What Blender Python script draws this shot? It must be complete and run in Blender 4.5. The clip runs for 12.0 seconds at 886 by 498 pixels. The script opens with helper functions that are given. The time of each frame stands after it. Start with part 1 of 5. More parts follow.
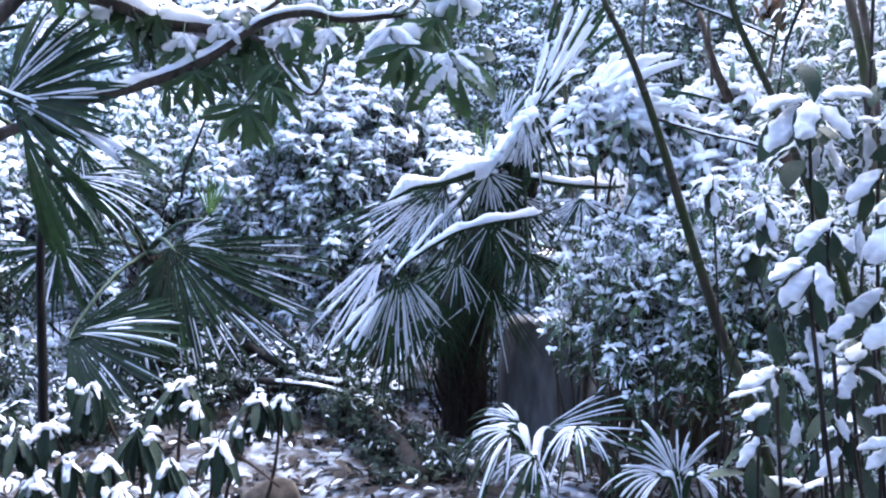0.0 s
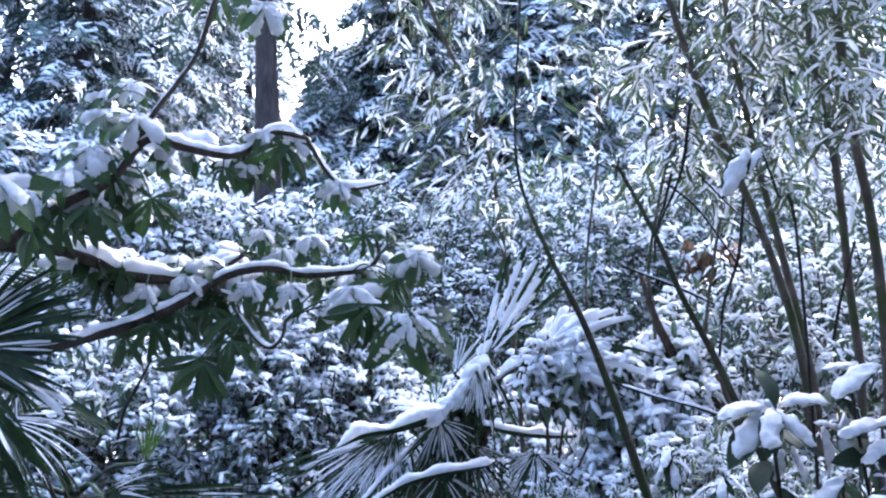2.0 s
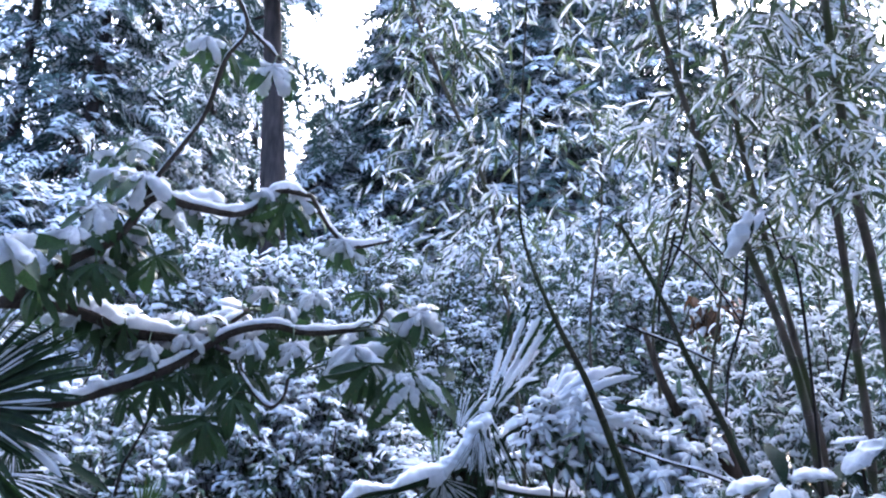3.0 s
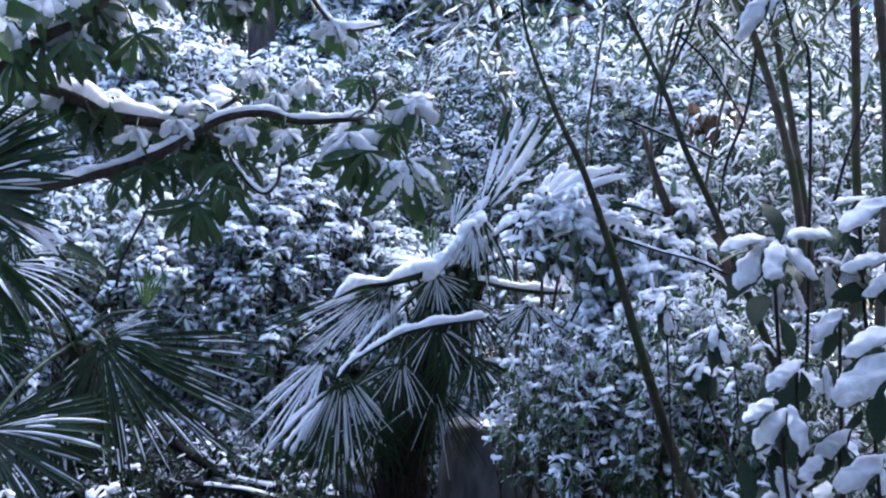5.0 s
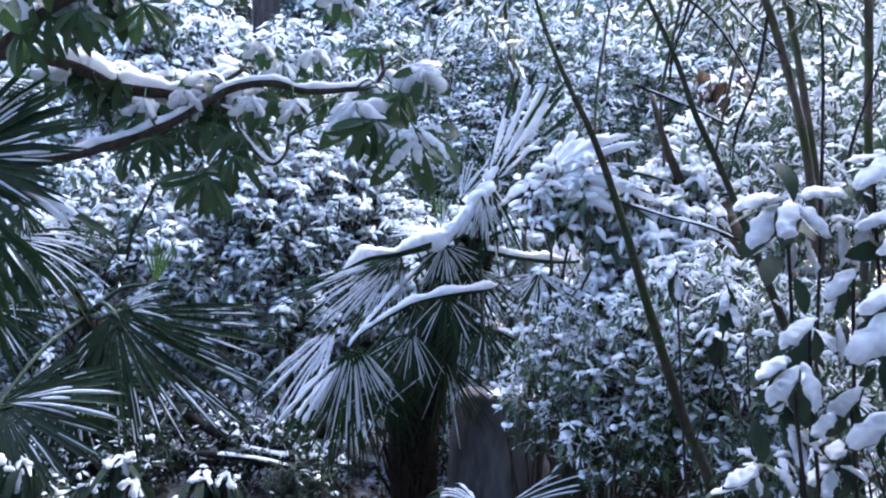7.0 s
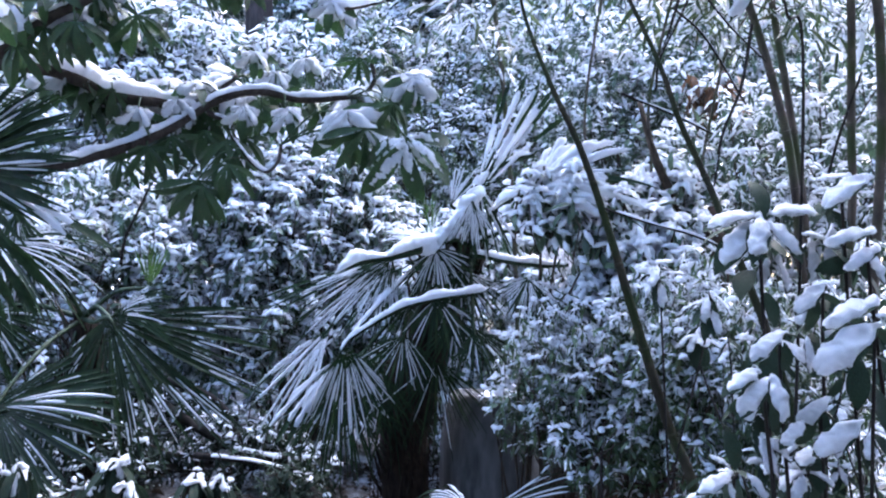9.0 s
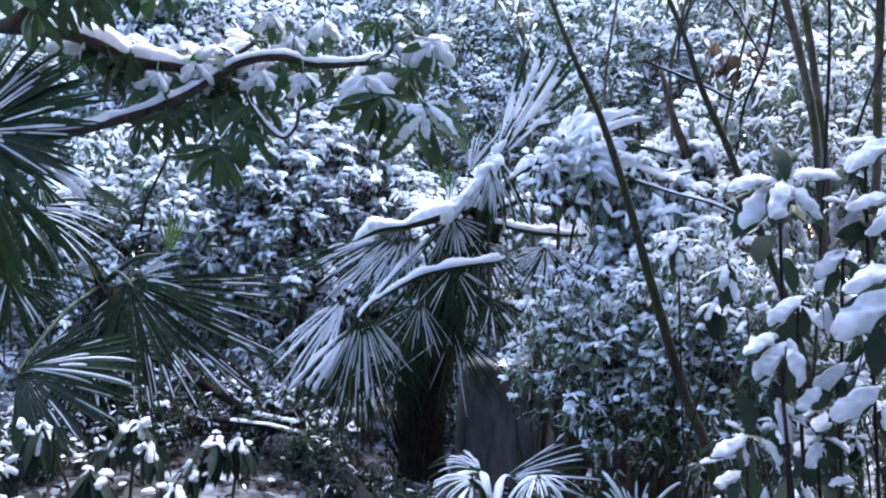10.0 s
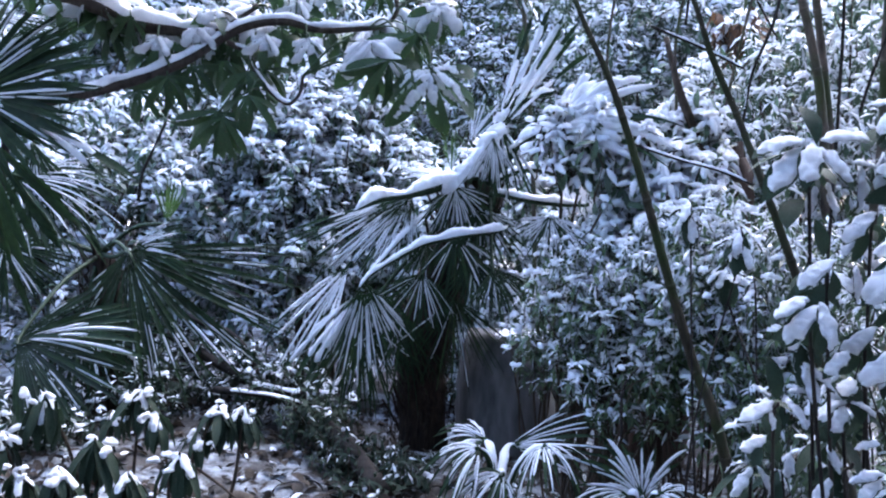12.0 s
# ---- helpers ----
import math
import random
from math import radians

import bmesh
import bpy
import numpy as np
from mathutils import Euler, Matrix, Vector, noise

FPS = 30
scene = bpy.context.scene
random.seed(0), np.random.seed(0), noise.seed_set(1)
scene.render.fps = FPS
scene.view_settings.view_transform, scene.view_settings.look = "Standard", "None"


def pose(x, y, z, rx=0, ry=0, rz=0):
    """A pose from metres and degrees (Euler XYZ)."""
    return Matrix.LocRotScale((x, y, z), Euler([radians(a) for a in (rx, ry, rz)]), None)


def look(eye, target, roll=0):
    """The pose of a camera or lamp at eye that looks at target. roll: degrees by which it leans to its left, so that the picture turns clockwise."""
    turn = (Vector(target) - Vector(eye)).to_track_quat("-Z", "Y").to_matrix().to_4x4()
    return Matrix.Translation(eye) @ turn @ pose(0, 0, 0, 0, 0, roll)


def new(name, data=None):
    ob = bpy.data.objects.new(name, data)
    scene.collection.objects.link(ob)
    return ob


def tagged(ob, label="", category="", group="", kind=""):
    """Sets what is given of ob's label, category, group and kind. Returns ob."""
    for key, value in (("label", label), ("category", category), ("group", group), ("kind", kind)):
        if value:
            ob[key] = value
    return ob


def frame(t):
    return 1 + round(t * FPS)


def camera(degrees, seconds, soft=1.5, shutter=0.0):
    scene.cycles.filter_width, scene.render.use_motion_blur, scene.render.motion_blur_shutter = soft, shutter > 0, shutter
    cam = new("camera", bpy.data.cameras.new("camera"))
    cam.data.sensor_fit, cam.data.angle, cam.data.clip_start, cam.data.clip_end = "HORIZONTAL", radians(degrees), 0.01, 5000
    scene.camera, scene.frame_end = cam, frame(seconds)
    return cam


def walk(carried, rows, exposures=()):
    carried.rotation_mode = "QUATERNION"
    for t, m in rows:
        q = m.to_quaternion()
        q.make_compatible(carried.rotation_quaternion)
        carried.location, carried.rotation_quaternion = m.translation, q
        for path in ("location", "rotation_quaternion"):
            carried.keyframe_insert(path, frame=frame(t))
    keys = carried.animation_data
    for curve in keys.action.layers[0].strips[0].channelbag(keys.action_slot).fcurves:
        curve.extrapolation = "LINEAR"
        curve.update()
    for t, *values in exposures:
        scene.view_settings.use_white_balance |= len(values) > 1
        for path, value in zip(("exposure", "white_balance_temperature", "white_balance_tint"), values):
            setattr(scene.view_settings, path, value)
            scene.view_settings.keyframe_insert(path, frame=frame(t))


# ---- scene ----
cam = camera(59.0, 12.0, soft=2.2)
PATH = [
    (0, (-0.262, -0.266, 1.593), (-0.123, 1.726, 1.481), -0.1),
    (0.5, (-0.307, -0.248, 1.58), (-0.087, 1.738, 1.474), 0.8),
    (1, (-0.326, -0.241, 1.6), (-0.075, 1.743, 1.622), 0.9),
    (1.5, (-0.333, -0.265, 1.682), (-0.081, 1.698, 1.973), 0.2),
    (2, (-0.33, -0.294, 1.719), (-0.049, 1.636, 2.164), 0.7),
    (2.5, (-0.329, -0.301, 1.732), (-0.056, 1.605, 2.273), 0.8),
    (2.7, (-0.335, -0.304, 1.755), (-0.066, 1.591, 2.335), 0.9),
    (4.3, (-0.326, -0.263, 1.698), (-0.049, 1.699, 1.972), 2.0),
    (4.5, (-0.324, -0.254, 1.684), (-0.038, 1.714, 1.897), 2.3),
    (5, (-0.321, -0.232, 1.653), (-0.019, 1.742, 1.77), 1.8),
    (5.5, (-0.323, -0.223, 1.64), (-0.019, 1.752, 1.723), 2.0),
    (6, (-0.327, -0.222, 1.631), (-0.019, 1.754, 1.677), 1.5),
    (6.5, (-0.326, -0.224, 1.63), (-0.031, 1.754, 1.675), 1.7),
    (7, (-0.328, -0.231, 1.633), (-0.043, 1.748, 1.684), 1.3),
    (7.5, (-0.322, -0.251, 1.642), (-0.012, 1.723, 1.72), 1.9),
    (7.7, (-0.314, -0.276, 1.654), (0.031, 1.691, 1.766), 1.8),
    (9.3, (-0.327, -0.285, 1.661), (-0.047, 1.697, 1.699), 0.9),
    (9.5, (-0.328, -0.286, 1.661), (-0.062, 1.696, 1.695), 0.8),
    (10, (-0.319, -0.281, 1.645), (-0.061, 1.702, 1.619), 1.7),
    (10.5, (-0.325, -0.272, 1.643), (-0.057, 1.71, 1.601), 1.7),
    (11, (-0.341, -0.262, 1.643), (-0.054, 1.717, 1.591), 1.5),
    (11.5, (-0.36, -0.259, 1.642), (-0.072, 1.72, 1.607), 1.8),
    (12, (-0.371, -0.251, 1.626), (-0.088, 1.727, 1.532), 1.8),
]
walk(cam, [(t, look(eye, target, roll)) for t, eye, target, roll in PATH],
     [(0, 4.3, 5430, 19), (1.5, 4.08, 5430, 18), (2.5, 3.5, 5350, 17), (4.5, 3.46, 5330, 17), (5.5, 3.56, 5420, 17), (7.5, 3.78, 5470, 17), (9.5, 3.78, 5470, 17), (12, 3.76, 5470, 17)])

# overcast winter daylight: a pale sky and a weak, very wide sun behind cloud
world = bpy.data.worlds.new("winter_sky")
scene.world = world
world.use_nodes = True
_nt = world.node_tree
_sky = _nt.nodes.new("ShaderNodeTexSky")
_sky.sky_type, _sky.sun_disc = "NISHITA", False
_sky.sun_elevation, _sky.sun_rotation = radians(42), radians(26)
_sky.air_density, _sky.dust_density = 1.0, 6.0
_nt.links.new(_sky.outputs[0], _nt.nodes["Background"].inputs[0])
_nt.nodes["Background"].inputs[1].default_value = 0.15
_sun = bpy.data.lights.new("sun", "SUN")
_sun.energy, _sun.angle, _sun.color = 0.8, radians(60), (1.0, 0.97, 0.93)
sun = new("sun", _sun)
sun.matrix_basis = look((2.0, 4.0, 8.0), (0, 0, 0))

# ---------------------------------------------------------------- geometry tools
rng = np.random.default_rng(7)
UP = np.array((0.0, 0.0, 1.0))


def unit(v):
    v = np.asarray(v, float)
    return v / (np.linalg.norm(v, axis=-1, keepdims=True) + 1e-9)


def mesh_of(name, geo, smooth=True):
    """A mesh from an array of places and an array of triangles."""
    v, f = np.asarray(geo[0], np.float32), np.asarray(geo[1], np.int32)
    me = bpy.data.meshes.new(name)
    me.vertices.add(len(v))
    me.vertices.foreach_set("co", v.ravel())
    me.loops.add(f.size)
    me.loops.foreach_set("vertex_index", f.ravel())
    me.polygons.add(len(f))
    me.polygons.foreach_set("loop_start", np.arange(0, f.size, 3, dtype=np.int32))
    me.polygons.foreach_set("use_smooth", np.full(len(f), smooth))
    me.update(calc_edges=True)
    return me


def merged(geos):
    geos = [g for g in geos if len(g[0])]
    if not geos:
        return np.zeros((0, 3)), np.zeros((0, 3), int)
    starts = np.cumsum([0] + [len(g[0]) for g in geos[:-1]])
    return np.concatenate([g[0] for g in geos]), np.concatenate([g[1] + s for g, s in zip(geos, starts)])


def scatter(templates, mats):
    """Templates (places, triangles) laid out by many 4x4 matrices, in turn, as one geometry."""
    mats = np.asarray(mats, float).reshape(-1, 4, 4)
    out = []
    for k, (v, f) in enumerate(templates):
        m = mats[k::len(templates)]
        if len(m):
            w = np.einsum("nij,vj->nvi", m[:, :3, :3], v) + m[:, None, :3, 3]
            g = f[None] + (np.arange(len(m)) * len(v))[:, None, None]
            out.append((w.reshape(-1, 3), g.reshape(-1, 3)))
    return merged(out)


def frames(p, d, n, size):
    """Matrices at places p whose x runs along d, z near n, scaled by rows of size."""
    p, d, n, size = np.atleast_2d(p), unit(np.atleast_2d(d)), np.atleast_2d(n), np.atleast_2d(size)
    y = unit(np.cross(n + 1e-4 * np.array((0.3, 0.7, 0.2)), d))
    z = np.cross(d, y)
    m = np.zeros((len(p), 4, 4))
    m[:, :3, 0], m[:, :3, 1], m[:, :3, 2] = d * size[:, 0:1], y * size[:, 1:2], z * size[:, 2:3]
    m[:, :3, 3], m[:, 3, 3] = p, 1
    return m


def strip_faces(rows, cols):
    f = []
    for i in range(rows - 1):
        for j in range(cols - 1):
            a = i * cols + j
            f += [(a, a + cols, a + 1), (a + 1, a + cols, a + cols + 1)]
    return np.array(f)


def leaf_shape(wide=0.35, bend=0.35, fold=0.12, peak=0.45, rows=6):
    """A leaf of unit length along x: a pointed blade, folded along its rib, its tip bent down."""
    s = np.linspace(0, 1, rows)
    w = wide / 2 * np.sin(np.pi * s ** (np.log(0.5) / np.log(peak))) ** 0.8 + 0.012
    w[-1] = 0.004
    ang = bend * s
    x, z = np.cumsum(np.r_[0, np.cos(ang[1:])]) / (rows - 1), -np.cumsum(np.r_[0, np.sin(ang[1:])]) / (rows - 1)
    v = np.stack([np.stack([x, y * w, z + abs(y) * w * fold * 2], -1) for y in (-1, 0, 1)], 1).reshape(-1, 3)
    return v, strip_faces(rows, 3)


def pad_shape(wide=0.35, bend=0.35, thick=0.1, peak=0.45, start=0.06, stop=0.93, rows=6, seed=0, cols=5):
    """The lump of snow that lies on such a leaf."""
    r = np.random.default_rng(seed)
    s = np.linspace(0, 1, rows)
    w = wide / 2 * np.sin(np.pi * s ** (np.log(0.5) / np.log(peak))) ** 0.8 + 0.012
    ang = bend * s
    x, z = np.cumsum(np.r_[0, np.cos(ang[1:])]) / (rows - 1), -np.cumsum(np.r_[0, np.sin(ang[1:])]) / (rows - 1)
    u = np.linspace(start, stop, rows)
    w, x, z = np.interp(u, s, w) * (0.93 + 0.16 * r.random(rows)), np.interp(u, s, x), np.interp(u, s, z)
    w[0] *= 0.5
    w[-1] *= 0.55
    lift = thick * (0.7 + 0.6 * r.random(rows))
    lift[[0, -1]] *= 0.35
    if rows > 9:
        lift[1:-1] = (lift[:-2] + lift[1:-1] + lift[2:]) / 3
        w[1:-1] = (w[:-2] + w[1:-1] + w[2:]) / 3
    prof = {3: [(-1, -0.02), (0, 1), (1, -0.02)], 5: [(-1, -0.02), (-0.72, 0.75), (0, 1), (0.72, 0.75), (1, -0.02)],
            7: [(-1, -0.1), (-0.88, 0.5), (-0.5, 0.9), (0, 1), (0.5, 0.9), (0.88, 0.5), (1, -0.1)]}[cols]
    v = np.stack([np.stack([x, y * w, z + 0.01 + h * lift * (1 + 0.25 * (r.random(rows) - 0.5))], -1) for y, h in prof], 1).reshape(-1, 3)
    return v, strip_faces(rows, cols)


def crumbled(geo, amount, seed):
    """The same lump with an uneven skin."""
    v, f = geo
    off = np.array([[noise.noise(Vector(p) * 7 + Vector((seed * 3.1, k * 9.7, 0))) for k in range(3)] for p in v])
    fine = np.array([[noise.noise(Vector(p) * 19 + Vector((seed * 5.3, k * 4.1, 2))) for k in range(3)] for p in v])
    return v + amount * off + 0.45 * amount * fine, f


def dome_shape(seed=0, rings=3, sides=8):
    """A lumpy cap of snow, one across, on the plane z = 0."""
    r = np.random.default_rng(seed)
    v, f = [(0, 0, 0.5)], []
    p = 6.28 * r.random(4)
    for i in range(1, rings + 1):
        a = i / rings * np.pi * 0.62
        for j in range(sides):
            b = 2 * np.pi * (j + 0.5 * i) / sides
            lobe = 1 + 0.2 * np.sin(2 * b + p[0]) + 0.14 * np.sin(3 * b + p[1]) + 0.08 * np.sin(5 * b + p[2])
            q = 0.5 * np.sin(a) * lobe * (0.94 + 0.12 * r.random())
            v.append((q * np.cos(b), q * np.sin(b), 0.5 * np.cos(a) * (1 + 0.25 * np.sin(b + p[3])) + 0.04 * r.normal()))
    for j in range(sides):
        f.append((0, 1 + j, 1 + (j + 1) % sides))
        for i in range(rings - 1):
            a, b = 1 + i * sides, 1 + (i + 1) * sides
            f += [(a + j, b + j, a + (j + 1) % sides), (a + (j + 1) % sides, b + j, b + (j + 1) % sides)]
    return np.array(v), np.array(f)


def smooth_line(pts, per=5):
    """A Catmull-Rom line through the places."""
    p = np.asarray(pts, float)
    p = np.vstack([2 * p[0] - p[1], p, 2 * p[-1] - p[-2]])
    out, t = [], np.linspace(0, 1, per, endpoint=False)[:, None]
    for a, b, c, d in zip(p, p[1:], p[2:], p[3:]):
        out.append(0.5 * (2 * b + (c - a) * t + (2 * a - 5 * b + 4 * c - d) * t ** 2 + (3 * b - a - 3 * c + d) * t ** 3))
    return np.vstack(out + [p[-2][None]])


def tube(line, radii, sides=8, rough=0.0):
    line = np.asarray(line, float)
    radii = np.interp(np.linspace(0, 1, len(line)), np.linspace(0, 1, len(np.atleast_1d(radii))), np.atleast_1d(radii))
    tan = unit(np.gradient(line, axis=0))
    ref = np.array((0.92, 0.3, 0.21))
    a = unit(np.cross(tan, ref))
    b = np.cross(tan, a)
    t = np.linspace(0, 2 * np.pi, sides, endpoint=False)
    r = radii[:, None] * (1 + rough * (rng.random((len(line), sides)) - 0.5))
    v = line[:, None] + r[..., None] * (np.cos(t)[None, :, None] * a[:, None] + np.sin(t)[None, :, None] * b[:, None])
    v = np.vstack([v.reshape(-1, 3), line[:1], line[-1:]])
    f, n, m = [], len(line), len(line) * sides
    for i in range(n - 1):
        for j in range(sides):
            p, q = i * sides + j, i * sides + (j + 1) % sides
            f += [(p, q, p + sides), (q, q + sides, p + sides)]
    for j in range(sides):
        f += [(m, (j + 1) % sides, j), (m + 1, m - sides + j, m - sides + (j + 1) % sides)]
    return v, np.array(f)


def snow_ridge(line, radii, thick, wide=1.0, seed=0, gaps=0.0):
    """Snow that lies along the upper side of a branch, uneven and broken in places."""
    r = np.random.default_rng(seed)
    line = np.asarray(line, float)
    n = len(line)
    radii = np.interp(np.linspace(0, 1, n), np.linspace(0, 1, len(np.atleast_1d(radii))), np.atleast_1d(radii))
    tan = unit(np.gradient(line, axis=0))
    side = unit(np.cross(tan, UP))
    top = np.cross(side, tan)
    span = np.r_[0, np.cumsum(np.linalg.norm(np.diff(line, axis=0), axis=1))]
    knots = [np.arange(0, span[-1] + 2 * g, g) for g in (0.07, 0.025)]
    lump = np.interp(span, knots[0], r.random(len(knots[0]))) * 0.75 + np.interp(span, knots[1], r.random(len(knots[1]))) * 0.22
    lift = thick * (0.2 + lump) * np.clip(1.15 - np.abs(tan[:, 2]) ** 2 * 1.2, 0.12, 1)
    lift = np.where(r.random(n) < gaps, lift * 0.15, lift)
    ends = np.clip(np.minimum(span, span[-1] - span) / 0.06, 0.12, 1)
    lift, radii = lift * ends, radii * (0.3 + 0.7 * ends)
    prof = [(-1.0, 0.1), (-1.05, 0.6), (-0.6, 0.95), (0, 1.0), (0.6, 0.95), (1.05, 0.6), (1.0, 0.1)]
    v = [line + side * (y * wide * (radii + 0.35 * lift) * (1 + 0.2 * (r.random(n) - 0.5)))[:, None]
         + top * (radii * 0.75 * (1 - y * y * 0.6) + h * lift * (1 + 0.12 * (r.random(n) - 0.5)))[:, None] for y, h in prof]
    return np.stack(v, 1).reshape(-1, 3), strip_faces(n, 7)


# ---------------------------------------------------------------- things and parts
def thing(name, base, label, category, group="", kind=""):
    ob = new(name)
    ob.location, ob.empty_display_size = base, 0.1
    return tagged(ob, label, category, group, kind)


def base_of(ob):
    return np.array((ob if ob.parent is None else ob.parent if ob.parent.parent is None else ob.parent.parent).location)


def part(name, geo, material, parent, label="", kind="", smooth=True):
    """One mesh object, given in world places, under a thing or a part."""
    me = mesh_of(name, (np.asarray(geo[0]) - base_of(parent), geo[1]), smooth)
    me.materials.append(material)
    ob = new(name, me)
    ob.parent = parent
    return tagged(ob, label, kind=kind)


def piece(name, me, m, parent):
    """An object on shared mesh data, at the world matrix m, straight under a thing."""
    ob = new(name, me)
    ob.parent = parent
    ob.matrix_basis = Matrix.Translation(-Vector(base_of(parent))) @ Matrix(m.tolist())
    return ob


def whorl(p, axis, count, length, lean, droop=0.2, spin=None, jitter=0.25, loose=0.15):
    """Directions and normals of the leaves round a shoot: lean is their angle from the axis."""
    axis = unit(axis)
    a = unit(np.cross(axis, (0.31, 0.9, 0.11)))
    b = np.cross(axis, a)
    t = (rng.random() if spin is None else spin) * 6.28 + np.arange(count) * 2.4
    lean = lean + jitter * rng.normal(size=count)
    out = np.cos(t)[:, None] * a + np.sin(t)[:, None] * b
    d = unit(np.cos(lean)[:, None] * axis + np.sin(lean)[:, None] * out - droop * UP * (0.6 + 0.8 * rng.random(count))[:, None])
    n = unit(axis * np.sin(lean)[:, None] - out * np.cos(lean)[:, None] + 0.5 * UP)
    return np.asarray(p, float)[None] + axis * (length * loose * (0.2 - 1.4 * rng.random(count)))[:, None] + d * 0.03 * length, d, n


# ---------------------------------------------------------------- materials
def ramp(nt, fac, stops):
    r = nt.nodes.new("ShaderNodeValToRGB")
    while len(r.color_ramp.elements) < len(stops):
        r.color_ramp.elements.new(0.5)
    for e, (at, c) in zip(r.color_ramp.elements, stops):
        e.position, e.color = at, (*c, 1)
    nt.links.new(fac, r.inputs[0])
    return r.outputs[0]


def noise_of(nt, scale, detail=4, stretch=(1, 1, 1), rough=0.55):
    co, mp, nz = nt.nodes.new("ShaderNodeTexCoord"), nt.nodes.new("ShaderNodeMapping"), nt.nodes.new("ShaderNodeTexNoise")
    mp.inputs["Scale"].default_value = stretch
    nz.inputs["Scale"].default_value, nz.inputs["Detail"].default_value, nz.inputs["Roughness"].default_value = scale, detail, rough
    nt.links.new(co.outputs["Object"], mp.inputs[0])
    nt.links.new(mp.outputs[0], nz.inputs["Vector"])
    return nz.outputs[0]


def mixed(nt, fac, a, b, how="MIX"):
    m = nt.nodes.new("ShaderNodeMix")
    m.data_type, m.blend_type = "RGBA", how
    for sock, val in ((m.inputs[0], fac), (m.inputs[6], a), (m.inputs[7], b)):
        if isinstance(val, (int, float)):
            sock.default_value = val
        elif isinstance(val, tuple):
            sock.default_value = (*val, 1)
        else:
            nt.links.new(val, sock)
    return m.outputs[2]


def surface(name, rough, bumps=()):
    mat = bpy.data.materials.new(name)
    mat.use_nodes = True
    nt = mat.node_tree
    bs = nt.nodes["Principled BSDF"]
    bs.inputs["Roughness"].default_value = rough
    last = None
    for height, strength, dist in [b(nt) for b in bumps]:
        bp = nt.nodes.new("ShaderNodeBump")
        bp.inputs["Strength"].default_value, bp.inputs["Distance"].default_value = strength, dist
        nt.links.new(height, bp.inputs["Height"])
        if last:
            nt.links.new(last, bp.inputs["Normal"])
        last = bp.outputs[0]
    if last:
        nt.links.new(last, bs.inputs["Normal"])
    return mat, nt, bs


def thin(nt, bs, col, share):
    """Lets part of the light pass through a thin or grainy body."""
    tr, mx = nt.nodes.new("ShaderNodeBsdfTranslucent"), nt.nodes.new("ShaderNodeMixShader")
    mx.inputs[0].default_value = share
    nt.links.new(col, tr.inputs["Color"])
    nt.links.new(bs.outputs[0], mx.inputs[1])
    nt.links.new(tr.outputs[0], mx.inputs[2])
    nt.links.new(mx.outputs[0], nt.nodes["Material Output"].inputs["Surface"])


def leaf_material(name, dark, mid, light, rough=0.38, dead=None, gloss=0.42):
    """Green blades: each one a shade of its own, mottled, with worn brown spots."""
    mat, nt, bs = surface(name, rough, [lambda nt: (noise_of(nt, 90, 3), 0.25, 0.004)])
    geo = nt.nodes.new("ShaderNodeNewGeometry")
    own = ramp(nt, geo.outputs["Random Per Island"], [(0.0, dark), (0.55, mid), (1.0, light)])
    mott = ramp(nt, noise_of(nt, 35, 4), [(0.3, (0.55, 0.55, 0.55)), (0.7, (1.25, 1.25, 1.2))])
    col = mixed(nt, 1.0, own, mott, "MULTIPLY")
    spots = ramp(nt, noise_of(nt, 14, 5), [(0.62, (0, 0, 0)), (0.75, (1, 1, 1))])
    col = mixed(nt, spots, col, dead or (0.09, 0.07, 0.025))
    nt.links.new(col, bs.inputs["Base Color"])
    bs.inputs["Specular IOR Level"].default_value = gloss
    thin(nt, bs, col, 0.2)
    return mat


def bark_material(name, dark, light, scale=40, stretch=(1, 1, 0.25), green=None, rough=0.85, bump=0.6):
    mat, nt, bs = surface(name, rough, [lambda nt: (noise_of(nt, scale, 6, stretch), bump, 0.01), lambda nt: (noise_of(nt, scale * 5, 3, stretch), 0.3, 0.003)])
    col = ramp(nt, noise_of(nt, scale, 6, stretch), [(0.3, dark), (0.7, light)])
    if green:
        col = mixed(nt, ramp(nt, noise_of(nt, 6, 5), [(0.42, (0, 0, 0)), (0.62, (1, 1, 1))]), col, green)
    bs.inputs["Specular IOR Level"].default_value = 0.15
    nt.links.new(col, bs.inputs["Base Color"])
    return mat


def snow_material():
    mat, nt, bs = surface("snow", 0.7, [lambda nt: (noise_of(nt, 45, 4), 0.45, 0.01), lambda nt: (noise_of(nt, 260, 3), 0.35, 0.003)])
    col = ramp(nt, noise_of(nt, 8, 5), [(0.25, (0.6, 0.63, 0.68)), (0.65, (0.74, 0.76, 0.8))])
    nt.links.new(col, bs.inputs["Base Color"])
    bs.inputs["Specular IOR Level"].default_value = 0.2
    thin(nt, bs, col, 0.3)
    return mat


